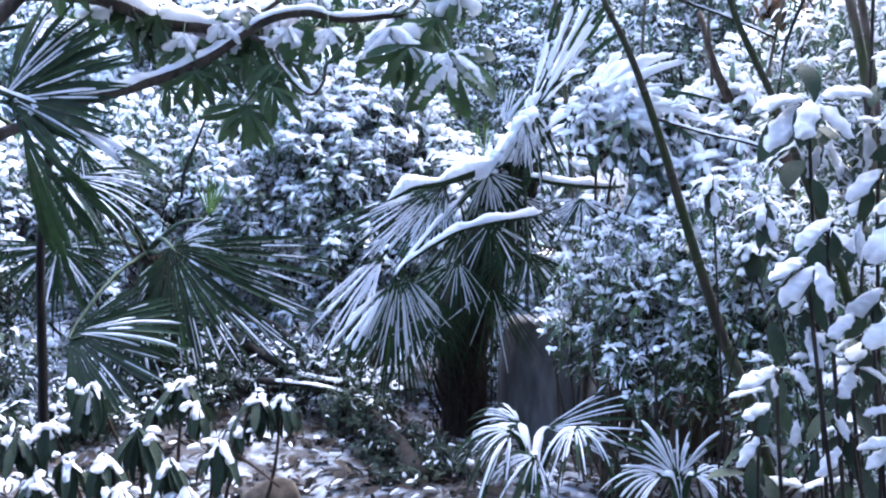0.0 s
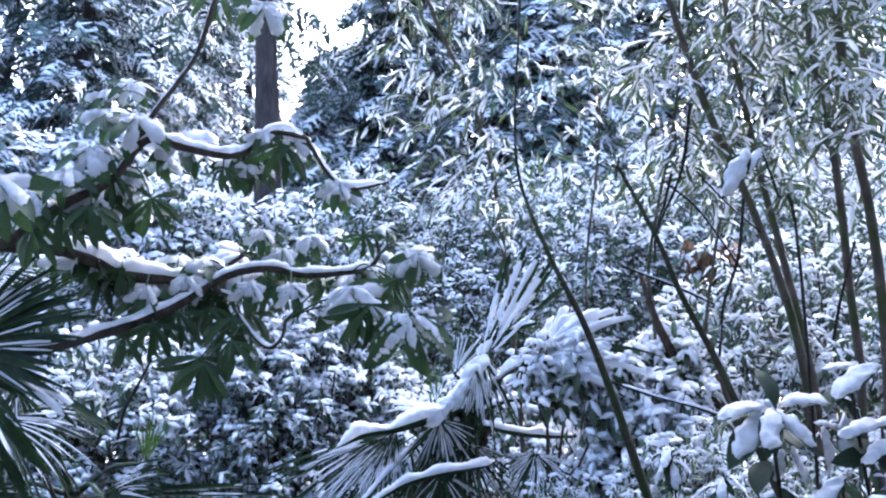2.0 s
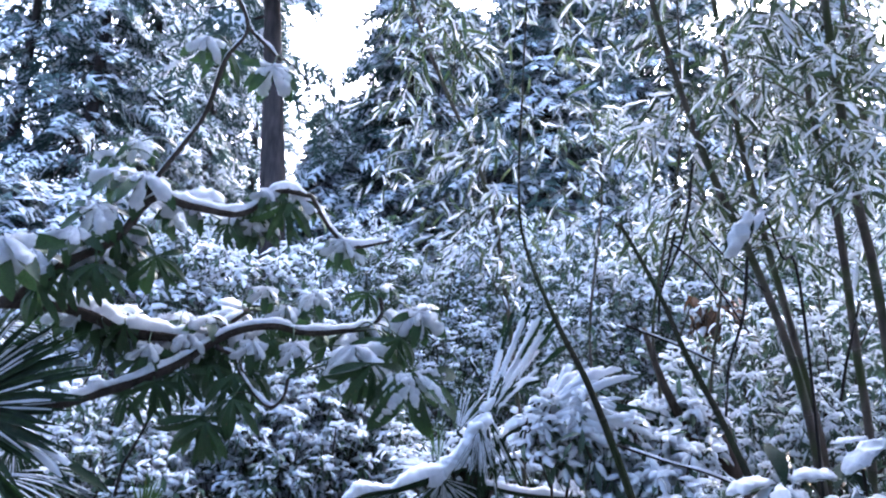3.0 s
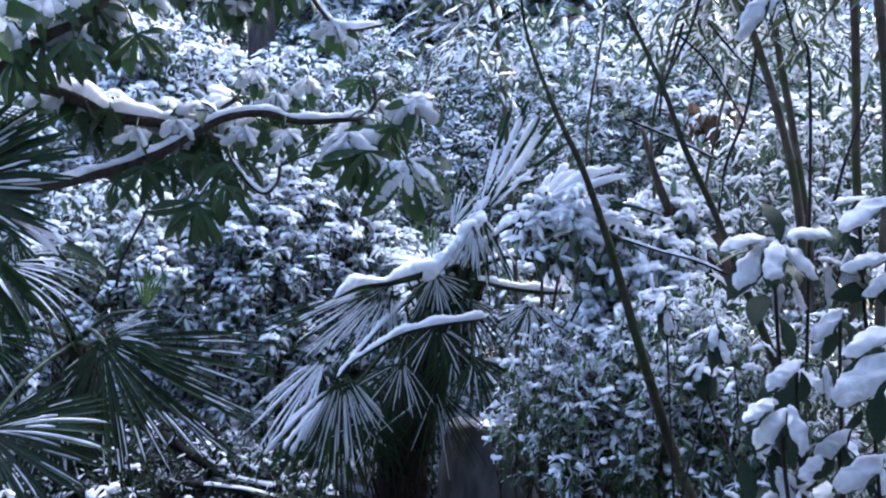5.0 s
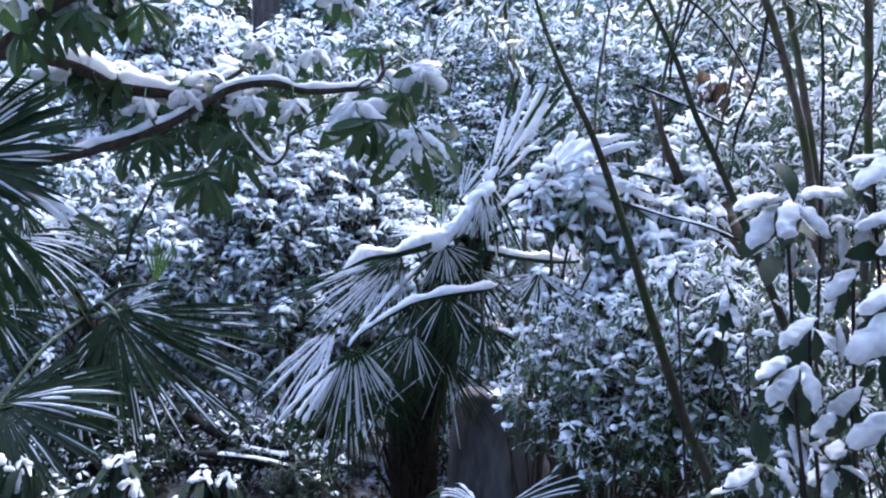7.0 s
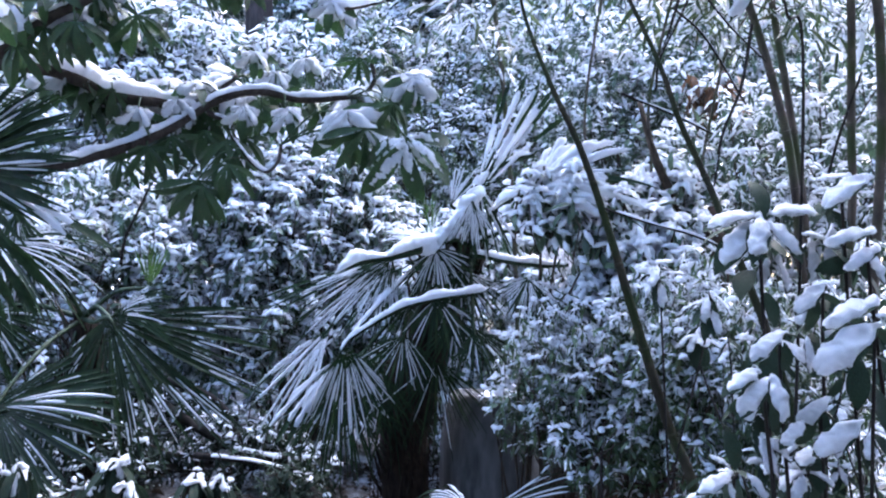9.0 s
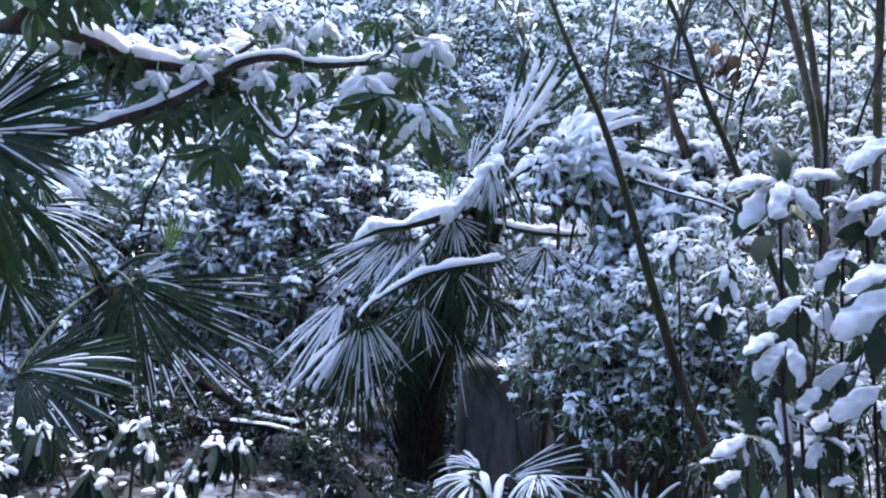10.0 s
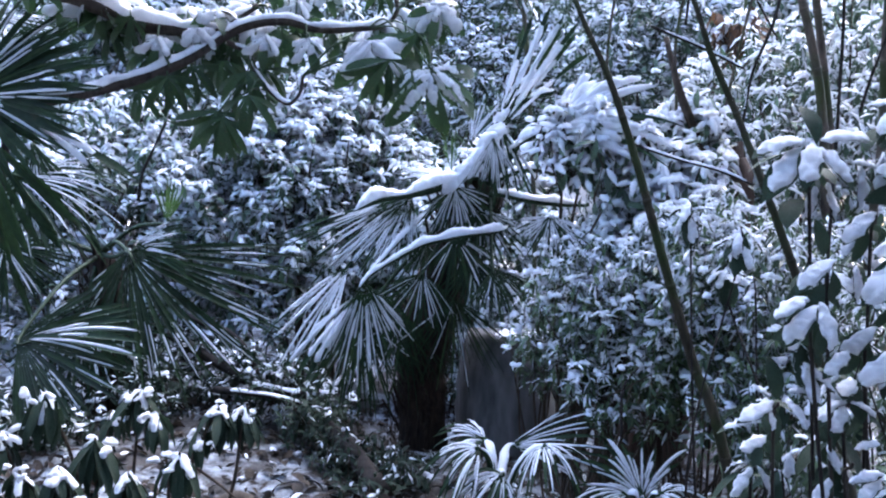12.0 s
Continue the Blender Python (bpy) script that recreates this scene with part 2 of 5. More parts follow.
def ground_material():
    """Thin, broken snow over dark leaf litter."""
    mat, nt, bs = surface("snowy_ground", 0.9, [lambda nt: (noise_of(nt, 12, 6), 0.8, 0.03), lambda nt: (noise_of(nt, 70, 4), 0.6, 0.01)])
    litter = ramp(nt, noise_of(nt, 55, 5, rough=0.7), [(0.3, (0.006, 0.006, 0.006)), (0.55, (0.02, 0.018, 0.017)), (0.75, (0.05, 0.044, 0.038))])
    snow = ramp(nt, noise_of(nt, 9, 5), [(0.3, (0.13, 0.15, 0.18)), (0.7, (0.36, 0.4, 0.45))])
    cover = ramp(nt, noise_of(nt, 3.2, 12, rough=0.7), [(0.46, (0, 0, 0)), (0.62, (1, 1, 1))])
    nt.links.new(mixed(nt, cover, litter, snow), bs.inputs["Base Color"])
    return mat


SNOW = snow_material()
GROUND = ground_material()
PALM = leaf_material("palm_leaf", (0.007, 0.018, 0.008), (0.013, 0.03, 0.012), (0.026, 0.052, 0.018), 0.6, (0.035, 0.035, 0.015), 0.22)
PALM_FRESH = leaf_material("palm_leaf_fresh", (0.05, 0.1, 0.025), (0.07, 0.14, 0.03), (0.11, 0.18, 0.05), 0.42)
FATSIA = leaf_material("fatsia_leaf", (0.014, 0.036, 0.012), (0.023, 0.056, 0.017), (0.042, 0.088, 0.026), 0.5)
LAUREL = leaf_material("laurel_leaf", (0.031, 0.057, 0.039), (0.055, 0.096, 0.057), (0.085, 0.137, 0.075), 0.42)
RHODO = leaf_material("rhododendron_leaf", (0.010, 0.017, 0.013), (0.017, 0.031, 0.020), (0.029, 0.045, 0.029), 0.78, (0.03, 0.024, 0.014), 0.2)
SASA = leaf_material("undergrowth_leaf", (0.030, 0.058, 0.030), (0.057, 0.099, 0.043), (0.097, 0.147, 0.063), 0.4, (0.12, 0.09, 0.04))
BAMBOO_LEAF = leaf_material("bamboo_leaf", (0.028, 0.052, 0.024), (0.052, 0.089, 0.037), (0.103, 0.131, 0.056), 0.5, (0.16, 0.13, 0.06))
BROWN_LEAF = leaf_material("withered_leaf", (0.05, 0.025, 0.012), (0.1, 0.05, 0.022), (0.17, 0.085, 0.035), 0.7, (0.04, 0.025, 0.015))
LITTER = leaf_material("fallen_leaf", (0.008, 0.007, 0.006), (0.018, 0.014, 0.011), (0.04, 0.03, 0.022), 0.8, (0.012, 0.01, 0.008), 0.2)
# needle greens raised and blued: distance haze is put into the colour
HAZED_NEEDLES = leaf_material("needles", (0.029, 0.055, 0.052), (0.047, 0.085, 0.075), (0.078, 0.124, 0.104), 0.6, (0.035, 0.035, 0.025))
BARK = bark_material("fatsia_bark", (0.02, 0.016, 0.014), (0.065, 0.054, 0.045))
TRUNK = bark_material("conifer_bark", (0.012, 0.01, 0.01), (0.045, 0.036, 0.034), 14, (1, 1, 0.2))
BLACKBARK = bark_material("black_bark", (0.002, 0.002, 0.002), (0.008, 0.0065, 0.006), 30)
DARKWOOD = bark_material("wet_wood", (0.006, 0.005, 0.0045), (0.022, 0.018, 0.015), 30)
# grey bark, paler than the other dead wood
STUMP_GREY = bark_material("grey_stump_bark", (0.035, 0.035, 0.036), (0.12, 0.118, 0.115), 16, (1, 1, 0.2))
FIBRE = bark_material("palm_fibre", (0.005, 0.004, 0.0035), (0.028, 0.019, 0.013), 60, (1, 1, 0.15), None, 0.95, 0.9)
CULM = bark_material("mossy_culm", (0.008, 0.007, 0.004), (0.03, 0.025, 0.014), 25, (1, 1, 0.3), (0.014, 0.02, 0.005), 0.8, 0.4)
CULM_GREY = bark_material("grey_culm", (0.035, 0.028, 0.024), (0.1, 0.082, 0.068), 25, (1, 1, 0.2), (0.035, 0.045, 0.018), 0.7, 0.3)
STEM = bark_material("shrub_stem", (0.016, 0.012, 0.009), (0.06, 0.045, 0.032), 50)
STONE = bark_material("tan_stone", (0.035, 0.029, 0.023), (0.1, 0.083, 0.064), 20, (1, 1, 1))

# ---------------------------------------------------------------- ground
def ground_height(x, y):
    rise = np.clip((y - 0.6) / 2.0, 0, 1)
    return 0.34 * rise * rise * (3 - 2 * rise) + 0.05 * np.sin(1.3 * x + 0.4) * np.cos(0.9 * y) + 0.035 * np.sin(3.1 * x - 1.7 * y) + 0.02 * np.sin(7.3 * x + 5.1 * y)


_g = np.sinh(np.linspace(-6.4, 6.4, 121))
_x, _y = np.meshgrid(_g, _g + 3, indexing="ij")
_n = 121
_idx = np.arange(_n * _n).reshape(_n, _n)
_q = np.stack([_idx[:-1, :-1], _idx[1:, :-1], _idx[1:, 1:], _idx[:-1, 1:]], -1).reshape(-1, 4)
_me = mesh_of("ground", (np.stack([_x, _y, ground_height(_x, _y)], -1).reshape(-1, 3), np.vstack([_q[:, :3], _q[:, [0, 2, 3]]])))
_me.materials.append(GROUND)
ground = tagged(new("ground", _me), "ground of dark leaf litter under thin broken snow", "ground", kind="structure")


# ---------------------------------------------------------------- makers
def shrub(name, label, base, blobs, shoots, leaves, length, wide=0.36, lean=1.35, droop=0.25, snow=0.75, cap=0.5, material=None,
          thick=0.12, bend=0.5, seed=1, stems=14, category="shrub", stem_r=0.012, rows=4):
    """A snow-laden evergreen: stems from one base, leaves in whorls at the shoots, snow on leaves and shoot tips."""
    global rng
    rng = np.random.default_rng(seed)
    root = thing(name, base, label, category, kind="")
    vol = np.array([np.prod(r) ** 0.8 for _, r in blobs])
    P, D, N, tips, caps, high = [], [], [], [], [], []
    for (c, r), k in zip(blobs, (vol / vol.sum() * shoots).astype(int) + 1):
        for _ in range(k):
            o = unit(rng.normal(size=3))
            p = np.array(c) + o * np.array(r) * rng.random() ** 0.4
            if p[2] < 0.06:
                continue
            ax = unit(o * np.array((1, 1, 0.5)) * 0.6 + UP * 0.8 + 0.25 * rng.normal(size=3))
            a, d, n = whorl(p, ax, leaves, length, lean, droop, jitter=0.5, loose=0.8)
            g = np.clip(0.6 + 0.6 * o[2] + 1.3 * noise.noise(Vector(p) * (0.35 / length)), 0.3, 1.3)
            P.append(a), D.append(d), N.append(n), tips.append(p), high.append(np.full(leaves, g))
            if rng.random() < cap * g:
                caps.append((p, ax))
    P, D, N = np.vstack(P), np.vstack(D), np.vstack(N)
    size = length * (0.7 + 0.5 * rng.random(len(P)))
    mats = frames(P, D, N, np.stack([size, size, size], 1))
    part("foliage", scatter([leaf_shape(wide, bend, 0.12, q, rows) for q in (0.42, 0.5, 0.55)], mats), material, root, kind="stuff")
    keep = rng.random(len(P)) < snow * np.concatenate(high) * np.clip(mats[:, 2, 2] / size * 1.6, 0, 1) * (D[:, 2] > -0.72)
    lay = [scatter([pad_shape(wide * 0.95, bend, thick, 0.48, 0.02, e, rows, s, 5 if rows > 3 else 3) for s, e in ((1, 0.95), (2, 0.6), (3, 0.85), (4, 0.75), (5, 0.98))], mats[keep])]
    if caps:
        cs = np.repeat(np.array([p for p, _ in caps]), 3, 0)
        w = length * 0.9 * (0.35 + 0.45 * rng.random(len(cs)))
        cs = cs + rng.normal(size=cs.shape) * np.array((0.3, 0.3, 0.1)) * length * 0.9
        a = np.stack([np.cos(cs[:, 0] * 90), np.sin(cs[:, 0] * 90), 0.3 * np.sin(cs[:, 1] * 70)], 1)
        lay.append(scatter([dome_shape(s, 2, 7) for s in (1, 2, 3, 4, 5)], frames(cs, a, np.repeat(UP[None], len(cs), 0), np.stack([w * 1.2, w * 0.8, w * 0.6], 1))))
    part("snow", merged(lay), SNOW, root, kind="stuff")
    wood = []
    pick = [tips[i] for i in rng.permutation(len(tips))[:stems]]
    for p in pick:
        b = np.array(base) + np.r_[0.12 * rng.normal(size=2), -0.05]
        mid = b + (p - b) * 0.5 + np.r_[0.1 * rng.normal(size=2), 0.12 * np.linalg.norm(p - b)]
        part("stem", tube(smooth_line([b, mid, p], 4), (stem_r, stem_r * 0.8, stem_r * 0.35), 5), STEM, root)
    near = np.array(tips)
    for p in near[rng.permutation(len(near))[:min(len(near), 260)]]:
        q = p - np.array((0, 0, 1)) * length * (0.8 + rng.random()) + 0.4 * length * rng.normal(size=3)
        wood.append(tube(np.array([q, p]), (stem_r * 0.4, stem_r * 0.25), 4))
    part("twig_mass", merged(wood), STEM, root, kind="stuff")
    return root


def fan_geometry(hub, tip, normal, count=34, spread=200, droop=0.3, split=0.45, fold=0.5, snow=0.6, depth=1.0, seed=0, ragged=0.1, start=0.06, cover=1.0, taper=0.22, skew=0.0, peak=0.0):
    """A fan leaf: folded segments joined near the hub, free and drooping farther out; and the snow in their troughs."""
    r = np.random.default_rng(seed)
    hub, tip = np.array(hub, float), np.array(tip, float)
    a = unit(tip - hub)
    R = np.linalg.norm(tip - hub)
    n = unit(np.array(normal, float) - a * np.dot(normal, a))
    s = np.cross(n, a)
    half = radians(spread) / 2
    dth = 2 * half / count
    ks = np.array((0.02, 0.16, 0.32, 0.45, 0.58, 0.7, 0.82, 0.92, 1.0))
    blades, lays = [], []
    for i in range(count):
        th = (i + 0.5) / count * 2 * half - half + 0.25 * dth * r.normal()
        d = np.cos(th) * a + np.sin(th) * s
        length = R * (1 - taper * (th / half - peak) ** 2) * (1 - skew * th / half) * (1 + ragged * r.normal())
        rad = ks * length
        free = np.clip((ks - split) / (1 - split), 0, 1)
        w = np.where(ks <= split, ks * length * dth / 2, split * length * dth / 2 * (1 - free ** 1.4) + 0.0012)
        sag = droop * length * ks ** 2.4 * (0.7 + 0.6 * r.random())
        mid = hub + d * rad[:, None] - UP * sag[:, None] + s * (0.05 * length * ks ** 2 * r.normal())[:, None] - n * (0.10 * length * ks ** 2 * (abs(th) / half))[:, None]
        tan = unit(np.gradient(mid, axis=0))
        side = unit(np.cross(n, tan))
        nn = np.cross(tan, side)
        h = fold * w[:, None]
        blades.append((np.stack([mid - side * w[:, None] + nn * h, mid - nn * h * 0.4, mid + side * w[:, None] + nn * h], 1).reshape(-1, 3), strip_faces(len(ks), 3)))
        if r.random() < snow:
            lo, hi = (start + 0.25 * r.random() ** 2, max(start + 0.3, 0.55 + 0.43 * r.random()))
            u = np.linspace(lo, hi, 9)
            c = np.stack([np.interp(u, ks, mid[:, j]) for j in range(3)], 1)
            sd = np.stack([np.interp(u, ks, side[:, j]) for j in range(3)], 1)
            nv = unit(np.stack([np.interp(u, ks, nn[:, j]) for j in range(3)], 1) + 0.4 * UP)
            ww = (np.interp(u, ks, w) * (0.16 + 0.36 * min(depth, 1.8) / 1.8 + 0.28 * r.random(9)) * (0.45 + 0.75 * r.random()) * cover + 0.0012)[:, None]
            lift = (depth * (0.3 * ww[:, 0] + 0.0035) * (0.6 + 0.8 * r.random(9)))[:, None]
            lift[[0, -1]] *= 0.3
            ww[[0, -1]] *= 0.5
            rise = fold * ww
            lays.append((np.stack([c - sd * ww + nv * rise, c - sd * ww * 0.6 + nv * (rise + lift * 0.8), c + nv * (rise + lift), c + sd * ww * 0.6 + nv * (rise + lift * 0.8), c + sd * ww + nv * rise], 1).reshape(-1, 3), strip_faces(9, 5)))
    return merged(blades), merged(lays)


def frond(parent, crown, hub, tip, normal, material=None, ridge=0.02, sag=0.06, label="", **kw):
    """A palm leaf under its palm: a blade with its snow, on a stalk from the crown."""
    blade, lay = fan_geometry(hub, tip, normal, **kw)
    leaf = part("frond", blade, material or PALM, parent, label)
    if len(lay[0]):
        part("snow", lay, SNOW, leaf, kind="stuff")
    if crown is not None:
        c, h = np.array(crown), np.array(hub)
        line = smooth_line([c, (c + h) / 2 + UP * sag, h, h + 0.12 * (np.array(tip) - h)], 6)
        part("stalk", tube(line, (0.016, 0.01, 0.006), 6), PALM, leaf)
        if ridge:
            part("stalk_snow", snow_ridge(line, (0.016, 0.01, 0.006), ridge, 1.1, kw.get("seed", 0)), SNOW, leaf)
    return leaf


def palm_trunk(parent, line, radius, seed=0):
    """A trunk wrapped in dark fibre with the stubs of old leaf stalks."""
    r = np.random.default_rng(seed)
    line = smooth_line(line, 8)
    part("trunk", tube(line, (radius * 1.1, radius, radius * 1.15, radius * 0.8), 18, 0.25), FIBRE, parent)
    stubs = []
    for i in range(70):
        p = line[int(len(line) * (0.1 + 0.88 * r.random()))]
        t = 6.28 * r.random()
        o = np.array((np.cos(t), np.sin(t), 0.0))
        q = p + o * radius * 0.95
        stubs.append(tube(smooth_line([q, q + o * 0.03 + UP * 0.05, q + o * (0.05 + 0.06 * r.random()) + UP * (0.1 + 0.08 * r.random())], 3), (0.014, 0.006), 5))
    for i in range(160):
        p = line[int(len(line) * (0.05 + 0.93 * r.random()))]
        t = 6.28 * r.random()
        o = np.array((np.cos(t), np.sin(t), 0.0))
        q = p + o * radius
        stubs.append(tube(smooth_line([q, q + o * 0.05 - UP * 0.08, q + o * 0.06 * r.random() - UP * (0.2 + 0.2 * r.random())], 3), (0.004, 0.0015), 3))
    part("fibre", merged(stubs), FIBRE, parent)


# ---------------------------------------------------------------- central palm
CROWN = (0.455, 3.905, 1.777)
palm = thing("palm_tree", (0.198, 4.035, -0.384), "fan palm bowed down by snow, dark fibrous trunk", "palm tree", "palms")
palm_trunk(palm, [(0.200, 4.037, -0.430), (0.157, 4.008, 0.418), (0.148, 3.991, 0.842), (0.263, 3.953, 1.331), CROWN], 0.13, 3)
FRONT = (0.05, -0.75, 0.65)
frond(palm, CROWN, (0.029, 3.720, 1.706), (-0.249, 3.640, 1.308), (-0.2, -0.85, 0.5), spread=92, droop=0.04, snow=1.0, seed=11, depth=1.2, cover=0.95, start=0.25, ridge=0.05, count=40, ragged=0.07, skew=0.42, taper=0.0, split=0.6)
frond(palm, CROWN, (-0.206, 3.560, 1.282), (-0.168, 3.500, 0.774), (-0.05, -0.9, 0.4), spread=84, droop=0.03, snow=0.8, seed=12, cover=0.95, depth=1.1, start=0.2, ridge=0.03, sag=0.1, count=30, split=0.5)
frond(palm, None, (-0.280, 3.480, 1.365), (-0.609, 3.400, 0.947), (-0.3, -0.75, 0.55), spread=54, droop=0.04, snow=1.0, seed=13, depth=1.4, cover=1.1, start=0.12, count=20, split=0.55)
frond(palm, CROWN, (-0.212, 3.840, 1.054), (-0.252, 3.820, 0.607), (-0.1, -0.9, 0.3), spread=130, droop=0.08, snow=0.3, seed=14, start=0.4, ridge=0, count=40, cover=0.7)
frond(palm, None, (0.428, 3.700, 2.005), (0.764, 3.660, 2.622), (-0.3, -0.9, 0.25), spread=31, droop=-0.02, snow=1.0, depth=0.9, cover=3.1, seed=15, count=14, split=0.94, ragged=0.04, taper=0.1, start=0.2)
frond(palm, CROWN, (0.658, 3.354, 2.037), (1.065, 3.200, 2.302), (-0.3, -0.8, 0.6), spread=105, droop=0.2, snow=1.0, depth=3.0, cover=2.2, seed=16, ridge=0.06, count=18, split=0.5, ragged=0.2)
frond(palm, None, (0.565, 3.050, 1.619), (0.544, 3.000, 1.430), FRONT, spread=175, droop=0.08, snow=0.6, cover=0.8, seed=17, count=24, split=0.4)
frond(palm, CROWN, (0.462, 3.688, 2.089), (0.492, 3.600, 1.672), (0.1, -0.9, 0.4), spread=70, droop=0.05, snow=0.95, depth=1.4, cover=1.3, seed=18, ridge=0.07, sag=0.02, count=14)
frond(palm, CROWN, (0.261, 3.732, 1.765), (0.231, 3.648, 1.466), FRONT, spread=90, droop=0.1, snow=0.8, depth=1.3, seed=19, ridge=0.06, sag=0.04, count=14)
frond(palm, CROWN, (0.081, 3.612, 1.319), (0.031, 3.540, 1.036), (0.1, -0.9, 0.35), spread=130, droop=0.12, snow=0.3, cover=0.6, seed=20, ridge=0, count=30)
frond(palm, CROWN, (0.339, 3.621, 1.391), (0.387, 3.577, 1.140), (0.2, -0.9, 0.3), spread=140, droop=0.08, snow=0.15, seed=21, ridge=0, count=26)
frond(palm, CROWN, (0.230, 3.837, 1.811), (-0.061, 3.930, 1.847), (-0.1, -0.4, 0.9), spread=80, droop=0.1, snow=1.0, depth=2.0, seed=22, ridge=0.04, count=12)
frond(palm, CROWN, (0.842, 3.843, 1.836), (1.061, 3.819, 1.601), (0.3, -0.6, 0.7), spread=120, droop=0.2, snow=0.9, depth=1.6, seed=23, ridge=0.05, count=20)
frond(palm, CROWN, (0.332, 3.763, 1.988), (0.431, 3.787, 2.262), (-0.2, -0.7, 0.6), spread=60, droop=0.05, snow=0.9, depth=1.5, seed=24, ridge=0.06, count=10)
frond(palm, None, (-0.257, 3.400, 1.224), (-0.527, 3.320, 0.898), (-0.3, -0.85, 0.4), spread=26, droop=0.03, snow=1.0, depth=1.6, cover=2.2, start=0.1, seed=29, count=6, split=0.8, label="folded leaf section white with snow")
frond(palm, None, (0.230, 3.734, 1.836), (0.221, 3.727, 2.038), FRONT, spread=40, droop=0.02, snow=0.1, seed=25, count=10, material=PALM_FRESH, label="young yellow-green leaf")

for i, (pts, r, lay) in enumerate((
        ([(0.468, 3.688, 2.075), (0.360, 3.660, 1.909), (0.235, 3.655, 1.782), (0.040, 3.667, 1.712), (-0.127, 3.674, 1.678), (-0.263, 3.667, 1.617)], (0.03, 0.026, 0.016, 0.004), 0.075),
        ([(0.524, 3.650, 1.565), (0.450, 3.612, 1.535), (0.282, 3.537, 1.513), (0.089, 3.518, 1.468), (-0.068, 3.546, 1.381), (-0.193, 3.569, 1.296)], (0.005, 0.013, 0.01, 0.006), 0.04),
        ([(0.443, 3.757, 1.729), (0.505, 3.697, 1.724), (0.609, 3.631, 1.699), (0.779, 3.606, 1.682), (0.919, 3.584, 1.687)], (0.018, 0.014, 0.01), 0.05),
        ([CROWN, (0.464, 3.745, 1.934), (0.468, 3.688, 2.075), (0.555, 3.720, 2.186), (0.740, 3.638, 2.258)], (0.018, 0.016, 0.01), 0.04))):
    line = smooth_line(pts, 16)
    arm = part("leaf_stalk", tube(line, r, 8), PALM, palm, "leaf stalk carrying a ridge of snow")
    part("stalk_snow", snow_ridge(line, r, lay, 1.5 if i == 0 else 1.15, 90 + i), SNOW, arm)

rng = np.random.default_rng(33)
at_ = np.array([(0.443, 3.660, 2.049), (0.395, 3.650, 1.989), (0.336, 3.640, 1.906), (0.278, 3.640, 1.836), (0.217, 3.650, 1.789)]) - (0, 0, 0.02)
part("crown_snow", scatter([dome_shape(q, 6, 18) for q in (1, 2, 3, 4, 5)], frames(at_, (0.5, 0.0, 0.7) + 0.2 * rng.normal(size=at_.shape), np.repeat(np.array((-0.3, -0.4, 0.8))[None], len(at_), 0), np.repeat(np.array(((0.13, 0.09, 0.09),)), len(at_), 0))), SNOW, palm, kind="stuff")
stump = thing("tree_stump", (0.699, 4.051, -0.386), "broad grey tree stump with a little snow", "tree stump")
part("trunk", tube(smooth_line([(0.700, 4.050, -0.418), (0.667, 4.087, 0.262), (0.656, 4.110, 0.716), (0.666, 4.119, 0.944)], 6), (0.36, 0.31, 0.29, 0.25), 24, 0.08), STUMP_GREY, stump)
part("snow", scatter([dome_shape(4, 4, 14)], frames((0.719, 4.060, 0.928), (1, 0, 0), UP, (0.4, 0.34, 0.12))), SNOW, stump)

frond(palm, CROWN, (0.717, 3.398, 2.070), (1.027, 3.203, 2.106), (0.0, -0.6, 0.8), spread=110, droop=0.35, snow=1.0, depth=2.8, cover=2.0, seed=26, ridge=0.04, count=16, split=0.5)
frond(palm, CROWN, (0.432, 3.589, 1.351), (0.555, 3.493, 1.109), (0.25, -0.85, 0.4), spread=130, droop=0.1, snow=0.2, depth=0.8, seed=27, start=0.2, ridge=0, count=28)
frond(palm, CROWN, (0.246, 3.627, 1.504), (0.333, 3.521, 1.231), (0.15, -0.85, 0.45), spread=130, droop=0.12, snow=0.35, cover=0.7, depth=0.9, seed=28, start=0.15, ridge=0, count=28)
for i, (h, tp) in enumerate((((0.022, 3.849, 1.071), (-0.025, 3.772, 0.656)), ((0.278, 3.806, 1.168), (0.317, 3.767, 0.742)), ((-0.097, 3.912, 1.207), (-0.197, 3.846, 0.753)), ((0.128, 3.867, 1.452), (0.194, 3.821, 1.106)))):
    frond(palm, None, h, tp, (0.1 - 0.1 * i, -0.95, 0.2), spread=120, droop=0.04, snow=0.12, depth=0.4, seed=130 + i, ridge=0, count=30, split=0.25, label="dead leaf hanging against the trunk", ragged=0.16)

frond(palm, None, (0.407, 3.560, 2.002), (0.416, 3.500, 1.691), (0.1, -0.95, 0.25), spread=75, droop=0.03, snow=0.95, depth=1.0, cover=1.0, seed=46, count=18, split=0.4)
frond(palm, None, (0.245, 3.680, 1.756), (0.312, 3.640, 1.498), (0.05, -0.95, 0.3), spread=150, droop=0.06, snow=0.85, depth=0.9, cover=0.9, seed=47, count=26, split=0.4)
frond(palm, None, (0.395, 3.740, 1.647), (0.431, 3.700, 1.313), (0.05, -0.95, 0.3), spread=140, droop=0.05, snow=0.6, depth=0.8, cover=0.8, seed=48, count=26, split=0.4)

